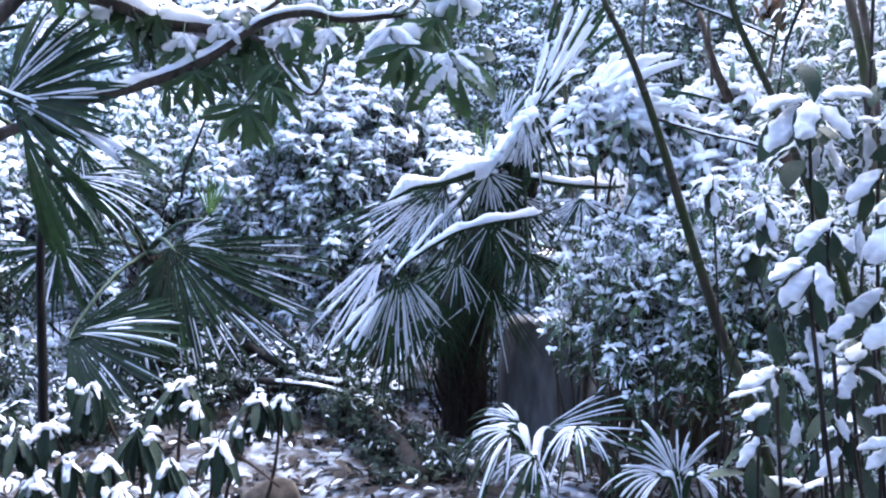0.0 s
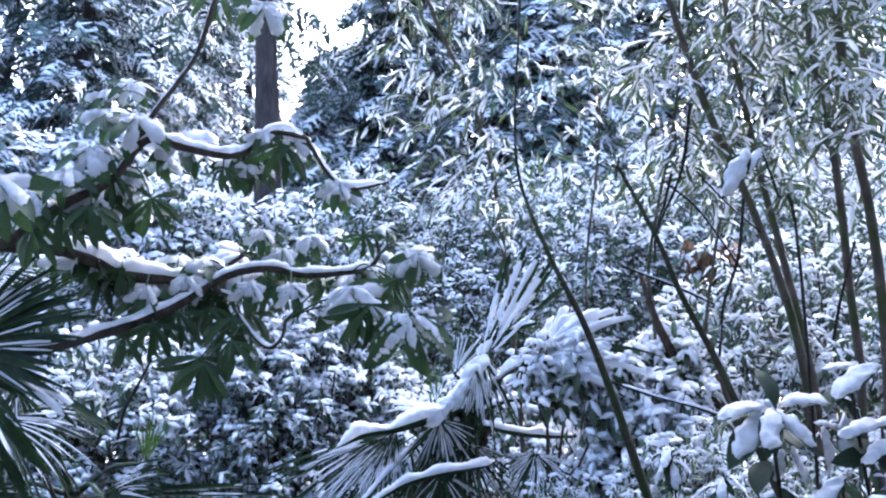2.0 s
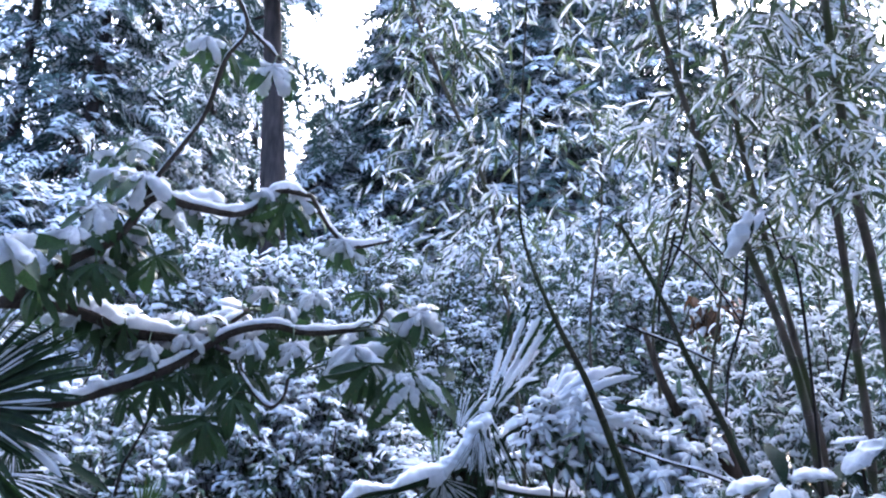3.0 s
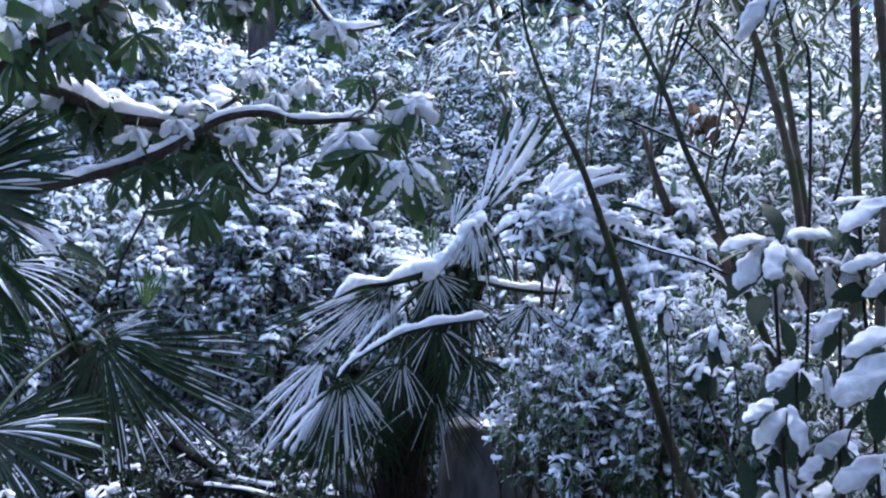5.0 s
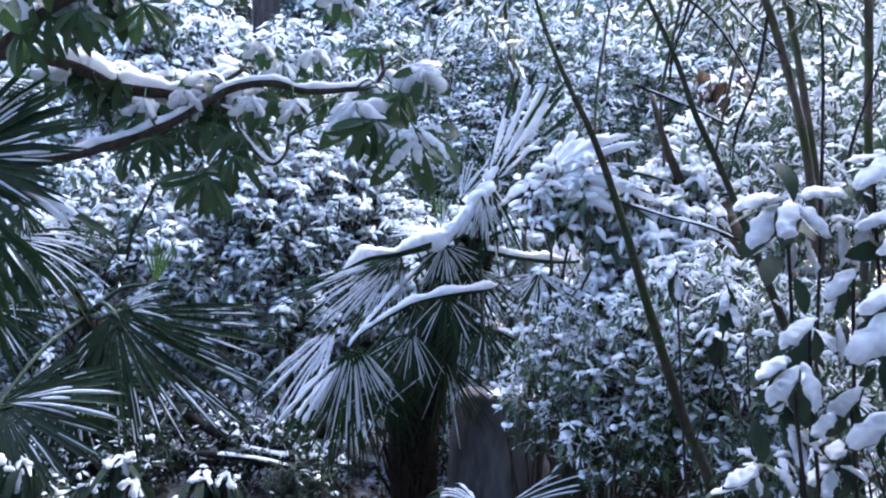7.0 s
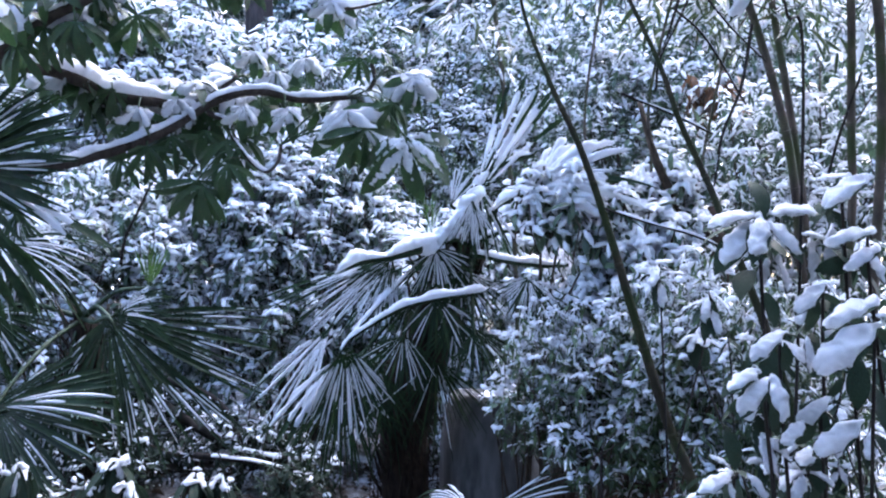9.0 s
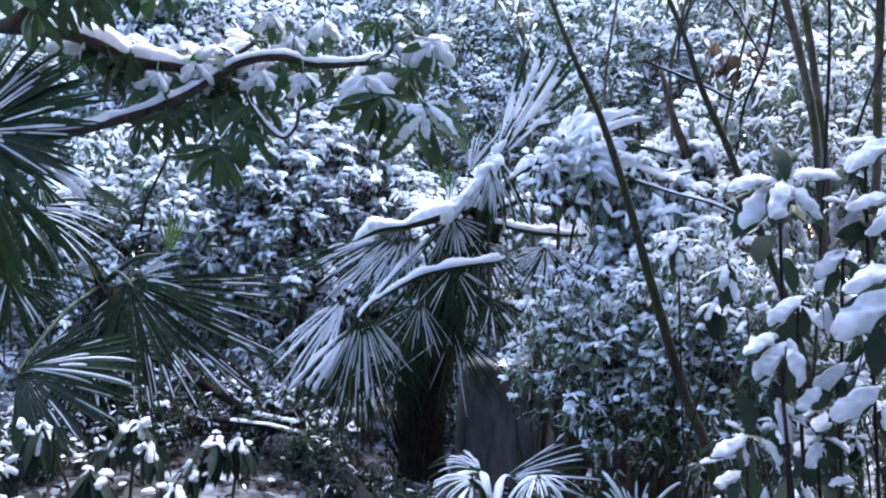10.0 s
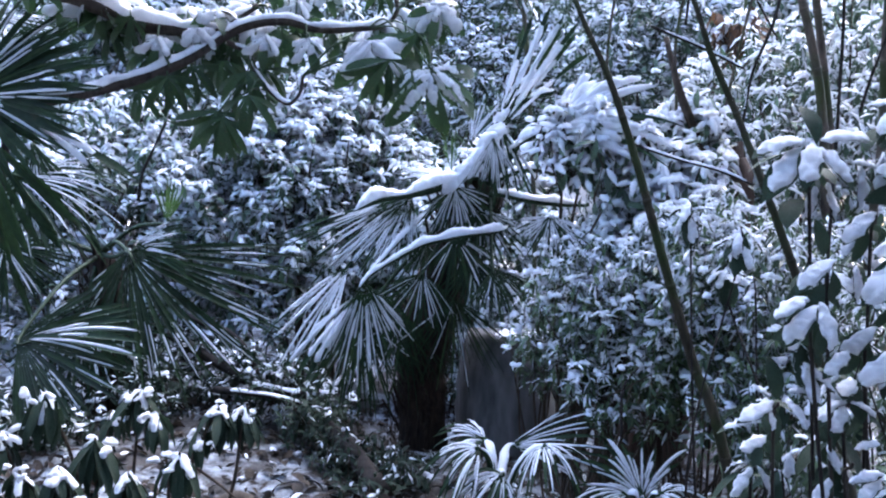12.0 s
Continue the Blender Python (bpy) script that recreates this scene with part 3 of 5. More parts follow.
# ---------------------------------------------------------------- left palm
LCROWN = (-1.657, 4.400, 1.329)
lpalm = thing("palm_tree", (-1.540, 4.404, -0.386), "fan palm with dark green lightly snowed leaves", "palm tree", "palms")
palm_trunk(lpalm, [(-1.539, 4.405, -0.417), (-1.576, 4.373, 0.482), (-1.610, 4.410, 0.939), LCROWN], 0.08, 5)
frond(lpalm, LCROWN, (-1.390, 3.899, 1.372), (-0.992, 3.660, 0.668), (0.1, -0.92, 0.3), spread=150, droop=0.03, snow=0.75, depth=0.8, cover=0.65, seed=31, start=0.5, ridge=0, sag=-0.02, count=38, fold=0.5, split=0.5, taper=0.3, peak=0.55, ragged=0.07)
frond(lpalm, LCROWN, (-1.395, 3.950, 1.374), (-1.077, 3.850, 1.518), (0.1, -0.85, 0.5), spread=60, droop=0.25, snow=0.4, depth=0.7, seed=32, start=0.2, ridge=0, count=16, split=0.75, taper=0.1)
frond(lpalm, LCROWN, (-1.945, 3.930, 1.735), (-1.384, 3.780, 1.666), (-0.1, -0.7, 0.65), spread=105, droop=0.3, snow=0.9, depth=1.0, cover=0.95, seed=33, ridge=0, count=28)
frond(lpalm, LCROWN, (-1.844, 3.724, 0.954), (-1.297, 3.531, 0.869), (0.0, -0.85, 0.5), spread=135, droop=0.06, snow=0.45, depth=0.5, cover=0.6, seed=34, start=0.45, ridge=0, count=34, split=0.72, taper=0.3)
frond(lpalm, None, (-1.827, 3.703, 0.962), (-1.259, 3.529, 1.065), (0.0, -0.75, 0.6), spread=26, droop=0.12, snow=1.0, depth=1.0, cover=1.2, seed=35, start=0.1, count=5, split=0.7)
frond(lpalm, LCROWN, (-1.861, 3.952, 1.898), (-1.774, 3.859, 1.400), (0.1, -0.9, 0.3), spread=80, droop=0.05, snow=0.08, seed=36, ridge=0, count=22)
frond(lpalm, LCROWN, (-1.258, 4.179, 1.519), (-1.238, 4.166, 1.762), FRONT, spread=60, droop=0.02, snow=0.0, seed=37, ridge=0, count=12, material=PALM_FRESH, label="young yellow-green leaf")
frond(lpalm, LCROWN, (-1.701, 4.270, 0.988), (-1.619, 4.176, 0.503), (0.0, -0.9, 0.4), spread=190, droop=0.05, snow=0.2, seed=38, ridge=0, count=34)
frond(lpalm, LCROWN, (-2.223, 4.537, 1.354), (-2.223, 4.454, 0.925), (0.2, -0.9, 0.4), spread=200, droop=0.05, snow=0.3, seed=39, ridge=0, count=34)

NCROWN = (-2.070, 2.765, 2.009)
npalm = thing("palm_tree", (-2.104, 2.834, 0.488), "tall fan palm reaching in with glossy dark leaves", "palm tree", "palms")
palm_trunk(npalm, [(-2.103, 2.834, 0.469), (-2.127, 2.814, 1.052), (-2.117, 2.783, 1.754), NCROWN], 0.09, 6)
frond(npalm, NCROWN, (-1.551, 2.506, 1.968), (-1.137, 2.436, 2.135), (-0.05, -0.85, 0.45), spread=150, droop=0.04, snow=0.3, depth=0.8, cover=0.8, seed=41, ridge=0, count=22, split=0.55)
frond(npalm, NCROWN, (-1.462, 2.468, 1.945), (-0.999, 2.352, 1.711), (0.3, -0.6, 0.8), spread=16, droop=0.04, snow=1.0, depth=1.5, cover=1.6, seed=42, ridge=0.01, count=3, split=0.75)
frond(npalm, NCROWN, (-1.751, 3.068, 1.892), (-1.462, 2.919, 1.391), (-0.3, -0.9, 0.2), spread=46, droop=0.02, snow=0.1, depth=0.5, seed=44, ridge=0, count=9, split=0.8, label="drooping dark leaf, folded shut")
frond(npalm, NCROWN, (-1.650, 2.891, 2.286), (-1.340, 2.843, 2.286), (0.0, -0.5, 0.85), spread=110, droop=0.15, snow=0.7, depth=0.7, seed=43, ridge=0, count=20)

frond(npalm, NCROWN, (-1.568, 2.500, 1.945), (-1.150, 2.400, 2.072), (-0.1, -0.9, 0.3), spread=90, droop=0.03, snow=0.25, depth=0.6, seed=45, ridge=0, count=22, split=0.6)

# thin dark sapling in front of the left palm
sapling = thing("sapling", (-1.778, 3.145, -0.331), "thin dark bare sapling stem", "sapling")
part("stem", tube(smooth_line([(-1.778, 3.144, -0.356), (-1.762, 3.206, 0.771), (-1.769, 3.241, 1.384), (-1.726, 3.268, 1.922), (-1.793, 3.296, 2.339)], 6), (0.024, 0.02, 0.018, 0.012), 8, 0.1), BLACKBARK, sapling)

part("branch", tube(smooth_line([(-1.736, 3.268, 1.898), (-1.820, 3.225, 1.930), (-1.916, 3.179, 1.878), (-2.059, 3.185, 1.818)], 6), (0.012, 0.014, 0.016), 8, 0.1), BLACKBARK, sapling)

# ---------------------------------------------------------------- low palms beside the path
low = thing("dwarf_palm", (0.256, 2.480, 0.330), "low fan palm weighed down by thick snow", "palm tree", "low palms")
LOWC = (0.251, 2.491, 0.556)
frond(low, LOWC, (0.175, 2.463, 0.784), (-0.019, 2.391, 0.819), (-0.2, -0.5, 0.85), spread=130, droop=0.75, snow=1.0, depth=0.8, cover=1.06, seed=51, ridge=0.02, count=14, ragged=0.18)
frond(low, LOWC, (0.408, 2.480, 0.787), (0.483, 2.319, 0.815), (0.1, -0.5, 0.85), spread=190, droop=0.85, snow=1.0, depth=0.8, cover=1.06, seed=52, ridge=0.02, count=19, ragged=0.18)
frond(low, LOWC, (0.343, 2.738, 0.709), (0.751, 2.684, 0.793), (0.1, -0.7, 0.7), spread=60, droop=0.15, snow=0.8, depth=0.8, seed=53, ridge=0.01, count=19, ragged=0.18)
frond(low, LOWC, (0.234, 2.655, 0.757), (0.060, 2.684, 0.849), (-0.1, -0.4, 0.9), spread=130, droop=0.5, snow=0.9, depth=0.9, seed=54, ridge=0.02, count=17, ragged=0.18)
frond(low, LOWC, (0.246, 2.398, 0.713), (0.111, 2.314, 0.666), (-0.1, -0.6, 0.8), spread=160, droop=0.7, snow=0.8, depth=0.9, seed=58, ridge=0.02, count=17, ragged=0.18)
low2 = thing("dwarf_palm", (0.745, 2.312, 0.392), "low fan palm with snow heaped on its upright leaf", "palm tree", "low palms")
LOWD = (0.742, 2.318, 0.510)
frond(low2, LOWD, (0.729, 2.326, 0.649), (0.702, 2.393, 0.902), (0.0, -0.8, 0.55), spread=130, droop=0.25, snow=1.0, depth=0.8, cover=1.19, seed=55, ridge=0.02, count=19, split=0.55, ragged=0.18)
frond(low2, LOWD, (0.679, 2.334, 0.657), (0.485, 2.315, 0.737), (0.0, -0.5, 0.85), spread=100, droop=0.7, snow=1.0, depth=0.8, cover=1.02, seed=56, ridge=0.02, count=14, ragged=0.18)
frond(low2, LOWD, (0.766, 2.272, 0.678), (0.914, 2.203, 0.749), (0.1, -0.5, 0.85), spread=110, droop=0.75, snow=1.0, depth=0.8, cover=1.02, seed=57, ridge=0.02, count=14, ragged=0.18)

# ---------------------------------------------------------------- fatsia: snowy branches and hanging palmate leaves
fatsia = thing("fatsia", (-2.1, 2.3, 0.0), "fatsia with crooked snow-topped branches and hanging lobed leaves", "shrub")
BRANCHES = [
    ([(-2.1, 2.3, -0.05), (-2.05, 2.3, 1.0), (-1.95, 2.35, 1.7), (-1.517, 2.565, 2.322)], (0.04, 0.03, 0.026), 0.0),
    ([(-2.05, 2.3, 1.0), (-1.9, 2.3, 1.5), (-1.622, 2.450, 1.785), (-1.481, 2.465, 1.862)], (0.03, 0.018), 0.0),
    ([(-1.517, 2.565, 2.322), (-1.408, 2.599, 2.327), (-1.293, 2.632, 2.325), (-1.191, 2.668, 2.296), (-1.095, 2.705, 2.257), (-0.945, 2.733, 2.252), (-0.822, 2.764, 2.261), (-0.672, 2.837, 2.388)], (0.024, 0.022, 0.02, 0.012), 0.06),
    ([(-1.481, 2.465, 1.862), (-1.361, 2.491, 1.938), (-1.248, 2.515, 1.968), (-1.145, 2.622, 2.024), (-1.006, 2.648, 2.078), (-0.881, 2.677, 2.152), (-0.772, 2.707, 2.239), (-0.676, 2.720, 2.289), (-0.554, 2.721, 2.308), (-0.431, 2.754, 2.292), (-0.283, 2.781, 2.313), (-0.185, 2.815, 2.341), (-0.142, 2.806, 2.397), (-0.153, 2.805, 2.463)], (0.022, 0.021, 0.019, 0.015, 0.011, 0.008), 0.034),
    ([(-0.761, 2.706, 2.217), (-0.688, 2.697, 2.180), (-0.653, 2.674, 2.110), (-0.598, 2.658, 2.039), (-0.539, 2.631, 1.996), (-0.496, 2.622, 2.036), (-0.485, 2.618, 2.097)], (0.011, 0.008, 0.006), 0.016),
    ([(-1.517, 2.565, 2.322), (-1.395, 2.436, 2.314), (-1.224, 2.406, 2.443), (-1.091, 2.414, 2.533), (-0.985, 2.408, 2.684), (-0.865, 2.446, 2.677), (-0.710, 2.479, 2.667), (-0.626, 2.504, 2.721), (-0.556, 2.480, 2.768), (-0.443, 2.516, 2.771)], (0.02, 0.016, 0.012, 0.009), 0.035),
    ([(-1.041, 2.412, 2.587), (-0.978, 2.389, 2.751), (-0.897, 2.388, 2.897), (-0.832, 2.391, 3.038), (-0.780, 2.336, 3.207), (-0.712, 2.336, 3.355), (-0.783, 2.301, 3.515)], (0.011, 0.009, 0.007), 0.02),
    ([(-0.712, 2.336, 3.355), (-0.625, 2.346, 3.275), (-0.581, 2.351, 3.235)], (0.008, 0.005), 0.03),
    ([(-0.443, 2.516, 2.771), (-0.363, 2.587, 2.665), (-0.274, 2.592, 2.603), (-0.122, 2.611, 2.645)], (0.008, 0.007, 0.005), 0.03),
]
for i, (pts, rad, lay) in enumerate(BRANCHES):
    line = smooth_line(pts, 14)
    b = part("branch", tube(line, rad, 10, 0.12), BARK, fatsia)
    if lay:
        part("branch_snow", snow_ridge(line, rad, lay, 1.0, 60 + i), SNOW, b)


def palmate(lobes, seed, snow=False, cover=0.85, arc=88, broad=0.21):
    """A hand-shaped leaf of unit radius: lobes joined at the base, spread about x; or the snow on its lobes."""
    r, rs = np.random.default_rng(seed), np.random.default_rng(seed + 50)
    out = []
    for i in range(lobes):
        th = radians(-arc + 2 * arc * i / (lobes - 1)) + 0.07 * r.normal()
        length = (1 - 0.35 * (abs(th) / 2.2) ** 2) * (0.92 + 0.16 * r.random())
        wide, bend = broad + 0.06 * r.random(), 0.7 + 0.9 * r.random()
        d = np.array((np.cos(th), np.sin(th), 0.15 * r.normal()))
        m = frames((0, 0, 0), d, UP + 0.4 * r.normal(size=3), (length, length, length))
        if not snow:
            out.append(scatter([leaf_shape(wide, bend, 0.12, 0.6, 9)], m))
        elif cover < 0.7:
            for k in range(14):
                if rs.random() < 0.85:
                    lo = 0.02 + 0.058 * k + 0.05 * rs.random()
                    shred = pad_shape(wide * (0.35 + 0.5 * rs.random()), bend, 0.014, 0.6, lo, lo + 0.06 + 0.1 * rs.random(), 6, int(99 * rs.random()))
                    out.append(scatter([(shred[0] + (0, 0.03 * rs.normal(), 0.022), shred[1])], m))
        elif rs.random() < cover:
            v, f = pad_shape(wide * (0.9 + 0.3 * rs.random()), bend, 0.05 + 0.04 * rs.random(), 0.6, 0.0, 0.4 + 0.5 * rs.random(), 9, int(99 * rs.random()), 5)
            out.append(scatter([(crumbled((v, f), 0.05, seed + i)[0] + (0, 0, 0.02), f)], m))
    return merged(out)


HAND = [mesh_of("fatsia_leaf", palmate(n, s)) for n, s in ((9, 1), (8, 2), (7, 3))]
HAND_SNOW = [mesh_of("fatsia_leaf_snow", palmate(n, s, True, 1.0)) for n, s in ((9, 1), (8, 2), (7, 3))]
HAND_DUST = [mesh_of("fatsia_leaf_dust", palmate(n, s, True, 0.6)) for n, s in ((9, 1), (8, 2), (7, 3))]
HAND_LIMP = [mesh_of("limp_fatsia_leaf", palmate(n, s, arc=76, broad=0.12)) for n, s in ((7, 4), (8, 5), (6, 6))]
for me in HAND + HAND_LIMP:
    me.materials.append(FATSIA)
for me in HAND_SNOW + HAND_DUST:
    me.materials.append(SNOW)
rng = np.random.default_rng(5)
WOOD = np.vstack([smooth_line(b[0], 14) for b in BRANCHES])


def hand(hub, size, way, normal, snow=True):
    k = int(rng.integers(3))
    m = frames(hub, way, normal, (size, size, size))[0]
    leaf = piece("leaf", (HAND if snow else HAND_LIMP)[k], m, fatsia)
    if snow:
        s = new("leaf_snow", (HAND_DUST if snow == "thin" else HAND_SNOW)[k])
        s.parent = leaf
        tagged(s, kind="stuff")
    near_wood = WOOD[np.argmin(((WOOD - np.array(hub)) ** 2).sum(1))]
    part("leaf_stalk", tube(smooth_line([np.array(hub), (np.array(hub) + near_wood) / 2 + 0.25 * size * UP, near_wood], 4), (0.003, 0.004), 5), FATSIA, fatsia)


LEAVES = [
    ((-0.050, 2.420, 2.109), 0.3, (0.0, -0.3, -0.9), (-0.1, -0.85, 0.5), "thin"),
    ((-0.253, 2.500, 2.204), 0.25, (-0.1, -0.3, -0.9), (-0.2, -0.8, 0.5), True),
    ((-0.150, 2.550, 2.252), 0.2, (0.1, -0.25, -0.9), (0.1, -0.85, 0.4), False),
    ((-0.672, 2.600, 2.016), 0.2, (0.0, -0.25, -0.95), (0.0, -0.9, 0.35), False),
    ((-0.759, 2.600, 1.932), 0.2, (-0.2, -0.25, -0.9), (0.0, -0.9, 0.35), False),
    ((-0.052, 2.550, 2.360), 0.19, (0.35, -0.4, -0.8), (-0.1, -0.6, 0.75), True),
    ((-0.231, 2.520, 2.121), 0.16, (0.05, -0.25, -0.95), (0.0, -0.9, 0.35), False),
    ((-0.187, 2.469, 2.144), 0.22, (0.0, -0.2, -0.95), (0.1, -0.9, 0.4), False),
    ((-0.020, 2.536, 2.350), 0.17, (0.45, -0.3, -0.75), (-0.1, -0.7, 0.7), True),
    ((-0.134, 2.700, 2.483), 0.1, (0.6, -0.6, -0.2), (0.0, -0.3, 0.95), True),
    ((-0.206, 2.712, 2.455), 0.13, (-0.1, -0.2, -0.95), (0.0, -0.9, 0.4), False),
    ((-0.298, 2.718, 2.648), 0.15, (-0.1, -0.4, -0.8), (-0.1, -0.7, 0.6), True),
    ((-0.090, 2.500, 2.246), 0.16, (0.05, -0.2, -0.95), (0.1, -0.9, 0.3), False),
    ((-0.956, 2.641, 2.072), 0.18, (0.0, -0.3, -0.95), (0.1, -0.9, 0.35), False),
    ((-0.879, 2.678, 2.118), 0.17, (0.1, -0.3, -0.95), (-0.1, -0.9, 0.35), False),
    ((-0.775, 2.618, 1.954), 0.22, (-0.05, -0.2, -0.95), (0.1, -0.95, 0.3), False),
    ((-0.683, 2.648, 2.104), 0.2, (0.1, -0.3, -0.9), (0.0, -0.9, 0.35), False),
    ((-0.768, 2.710, 2.151), 0.17, (-0.1, -0.2, -0.95), (0.0, -0.9, 0.35), False),
    ((-0.630, 2.740, 2.134), 0.18, (0.2, -0.3, -0.9), (0.1, -0.9, 0.4), False),
    ((-1.052, 2.658, 2.023), 0.15, (-0.1, -0.3, -0.9), (0.0, -0.9, 0.4), False),
    ((-0.477, 2.662, 2.233), 0.15, (0.4, -0.3, -0.8), (0.1, -0.8, 0.6), True),
    ((-0.626, 2.654, 2.232), 0.14, (0.0, -0.4, -0.85), (0.0, -0.8, 0.6), True),
    ((-0.865, 2.670, 2.249), 0.13, (0.0, -0.4, -0.85), (0.0, -0.8, 0.6), True),
    ((-0.991, 2.641, 2.204), 0.13, (-0.1, -0.4, -0.85), (0.0, -0.8, 0.6), True),
    ((-0.804, 2.758, 2.337), 0.16, (0.3, -0.8, -0.35), (0.0, -0.3, 0.95), True),
    ((-0.918, 2.826, 2.356), 0.15, (-0.3, -0.8, -0.35), (0.0, -0.3, 0.95), True),
    ((-0.607, 2.773, 2.467), 0.13, (0.1, -0.5, -0.7), (0.0, -0.6, 0.8), True),
    ((-0.418, 2.795, 2.457), 0.14, (0.3, -0.5, -0.75), (0.0, -0.6, 0.8), True),
    ((-0.519, 2.763, 2.391), 0.14, (-0.1, -0.5, -0.75), (0.0, -0.6, 0.8), True),
    ((-1.018, 2.392, 2.760), 0.20, (0.3, -0.7, -0.5), (0.0, -0.45, 0.9), True),
    ((-1.102, 2.446, 2.797), 0.19, (-0.5, -0.6, -0.4), (0.0, -0.45, 0.9), True),
    ((-1.154, 2.394, 2.636), 0.18, (-0.2, -0.6, -0.6), (0.0, -0.5, 0.85), True),
    ((-1.220, 2.377, 2.544), 0.17, (-0.3, -0.6, -0.5), (0.0, -0.45, 0.9), True),
    ((-1.320, 2.364, 2.455), 0.17, (-0.3, -0.6, -0.5), (0.0, -0.45, 0.9), True),
    ((-1.123, 2.345, 2.421), 0.19, (0.0, -0.3, -0.95), (0.0, -0.9, 0.4), False),
    ((-1.231, 2.386, 2.407), 0.19, (-0.1, -0.3, -0.95), (0.1, -0.9, 0.4), False),
    ((-1.314, 2.394, 2.347), 0.18, (-0.1, -0.3, -0.95), (0.0, -0.9, 0.4), False),
    ((-1.092, 2.406, 2.561), 0.17, (0.1, -0.3, -0.95), (0.0, -0.9, 0.4), False),
    ((-0.606, 2.316, 3.189), 0.17, (0.1, -0.3, -0.9), (0.15, -0.85, 0.45), True),
    ((-0.790, 2.371, 3.273), 0.17, (-0.1, -0.3, -0.9), (0.0, -0.9, 0.4), False),
    ((-0.855, 2.369, 3.312), 0.15, (-0.4, -0.3, -0.8), (0.0, -0.8, 0.5), True),
    ((-0.496, 2.523, 2.774), 0.13, (0.3, -0.4, -0.8), (0.0, -0.7, 0.7), True),
    ((-0.318, 2.592, 2.624), 0.14, (-0.1, -0.4, -0.85), (0.0, -0.7, 0.65), True),
    ((-0.598, 2.485, 2.772), 0.11, (-0.3, -0.5, -0.7), (0.0, -0.6, 0.8), True),
    ((-1.109, 2.605, 2.978), 0.14, (0.0, -0.6, -0.6), (0.0, -0.5, 0.85), True),
    ((-1.193, 2.626, 2.945), 0.13, (-0.4, -0.6, -0.6), (0.0, -0.5, 0.85), True),
    ((-1.306, 2.060, 2.410), 0.22, (0.2, -0.4, -0.9), (-0.3, -0.7, 0.6), True),
    ((-1.190, 2.508, 2.493), 0.17, (0.2, -0.4, -0.9), (0.0, -0.9, 0.4), False),
    ((-1.354, 2.536, 2.412), 0.18, (-0.1, -0.4, -0.9), (0.0, -0.9, 0.4), False),
]
for hub, size, way, normal, snow in LEAVES:
    hand(hub, size * 0.88, way, normal, snow)
for k, lo, hi, n in ((2, 0.25, 1.0, 26), (3, 0.4, 0.95, 16), (5, 0.25, 1.0, 16)):
    line = smooth_line(BRANCHES[k][0], 7)
    for _ in range(n):
        q = line[int(len(line) * (lo + (hi - lo) * rng.random()) * 0.99)]
        hand(q + UP * (0.0 + 0.08 * rng.random()) + np.r_[0.05 * rng.normal(), 0.06 + 0.2 * rng.random(), 0], 0.12 + 0.06 * rng.random(),
             unit(np.r_[0.8 * rng.normal(), -0.3 + 0.6 * rng.normal(), -0.4]), (0.2 * rng.normal(), -0.35, 0.9), True)
    for _ in range(n // 3):
        q = line[int(len(line) * (lo + (hi - lo) * rng.random()) * 0.99)]
        hand(q - UP * (0.02 + 0.05 * rng.random()) + np.r_[0.05 * rng.normal(), 0.1 * rng.random(), 0], 0.11 + 0.08 * rng.random(),
             unit(np.r_[0.3 * rng.normal(), -0.2, -0.95]), (0.2 * rng.normal(), -0.9, 0.35), False)

# snow heaped over the leaves along the two upper branches
for k, lo, hi, n, w in ((2, 0.4, 0.98, 26, 0.07), (5, 0.12, 0.62, 16, 0.085)):
    line = smooth_line(BRANCHES[k][0], 10)
    spot = line[(len(line) * (lo + (hi - lo) * rng.random(n)) * 0.99).astype(int)]
    spot = spot + np.column_stack([0.03 * rng.normal(size=n), 0.03 + 0.14 * rng.random(n), 0.02 + 0.05 * rng.random(n)])
    wide = w * (0.6 + 0.7 * rng.random(n))[:, None] * np.array((1.5, 1.1, 0.6))
    part("heaped_snow", scatter([crumbled(dome_shape(40 + q, 4, 12), 0.1, q) for q in range(5)], frames(spot, rng.normal(size=(n, 3)) * (1, 1, 0.3), UP + 0.2 * rng.normal(size=(n, 3)), wide)), SNOW, fatsia, kind="stuff")

# ---------------------------------------------------------------- near broad-leaved shrub with heavy snow pads
near = thing("rhododendron", (1.25, 1.2, 0.0), "broad-leaved evergreen shrub with thick snow on each leaf", "shrub", "rhododendrons")
rng = np.random.default_rng(21)
PLATE = [mesh_of("broad_leaf", leaf_shape(0.38, b, 0.1, q, 9)) for b, q in ((0.7, 0.48), (1.0, 0.55), (0.5, 0.5))]
PLATE_SNOW = [mesh_of("broad_leaf_snow", crumbled(pad_shape(0.32, b, 0.07, q, 0.0, e, 17, s, 7), 0.06, s)) for b, q, e, s in
              ((0.7, 0.48, 0.96, 5), (1.0, 0.55, 0.88, 6), (0.5, 0.5, 0.93, 7), (0.7, 0.48, 0.8, 15), (1.0, 0.55, 0.96, 16), (0.5, 0.5, 0.86, 17))]
for me in PLATE:
    me.materials.append(RHODO)
for me in PLATE_SNOW:
    me.materials.append(SNOW)


def plate(p, d, n, size, snow):
    k = int(rng.integers(3))
    leaf = piece("leaf", PLATE[k], frames(p, d, n, (size, size, size))[0], near)
    if snow:
        s = new("leaf_snow", PLATE_SNOW[k + 3 * int(rng.integers(2))])
        s.parent = leaf


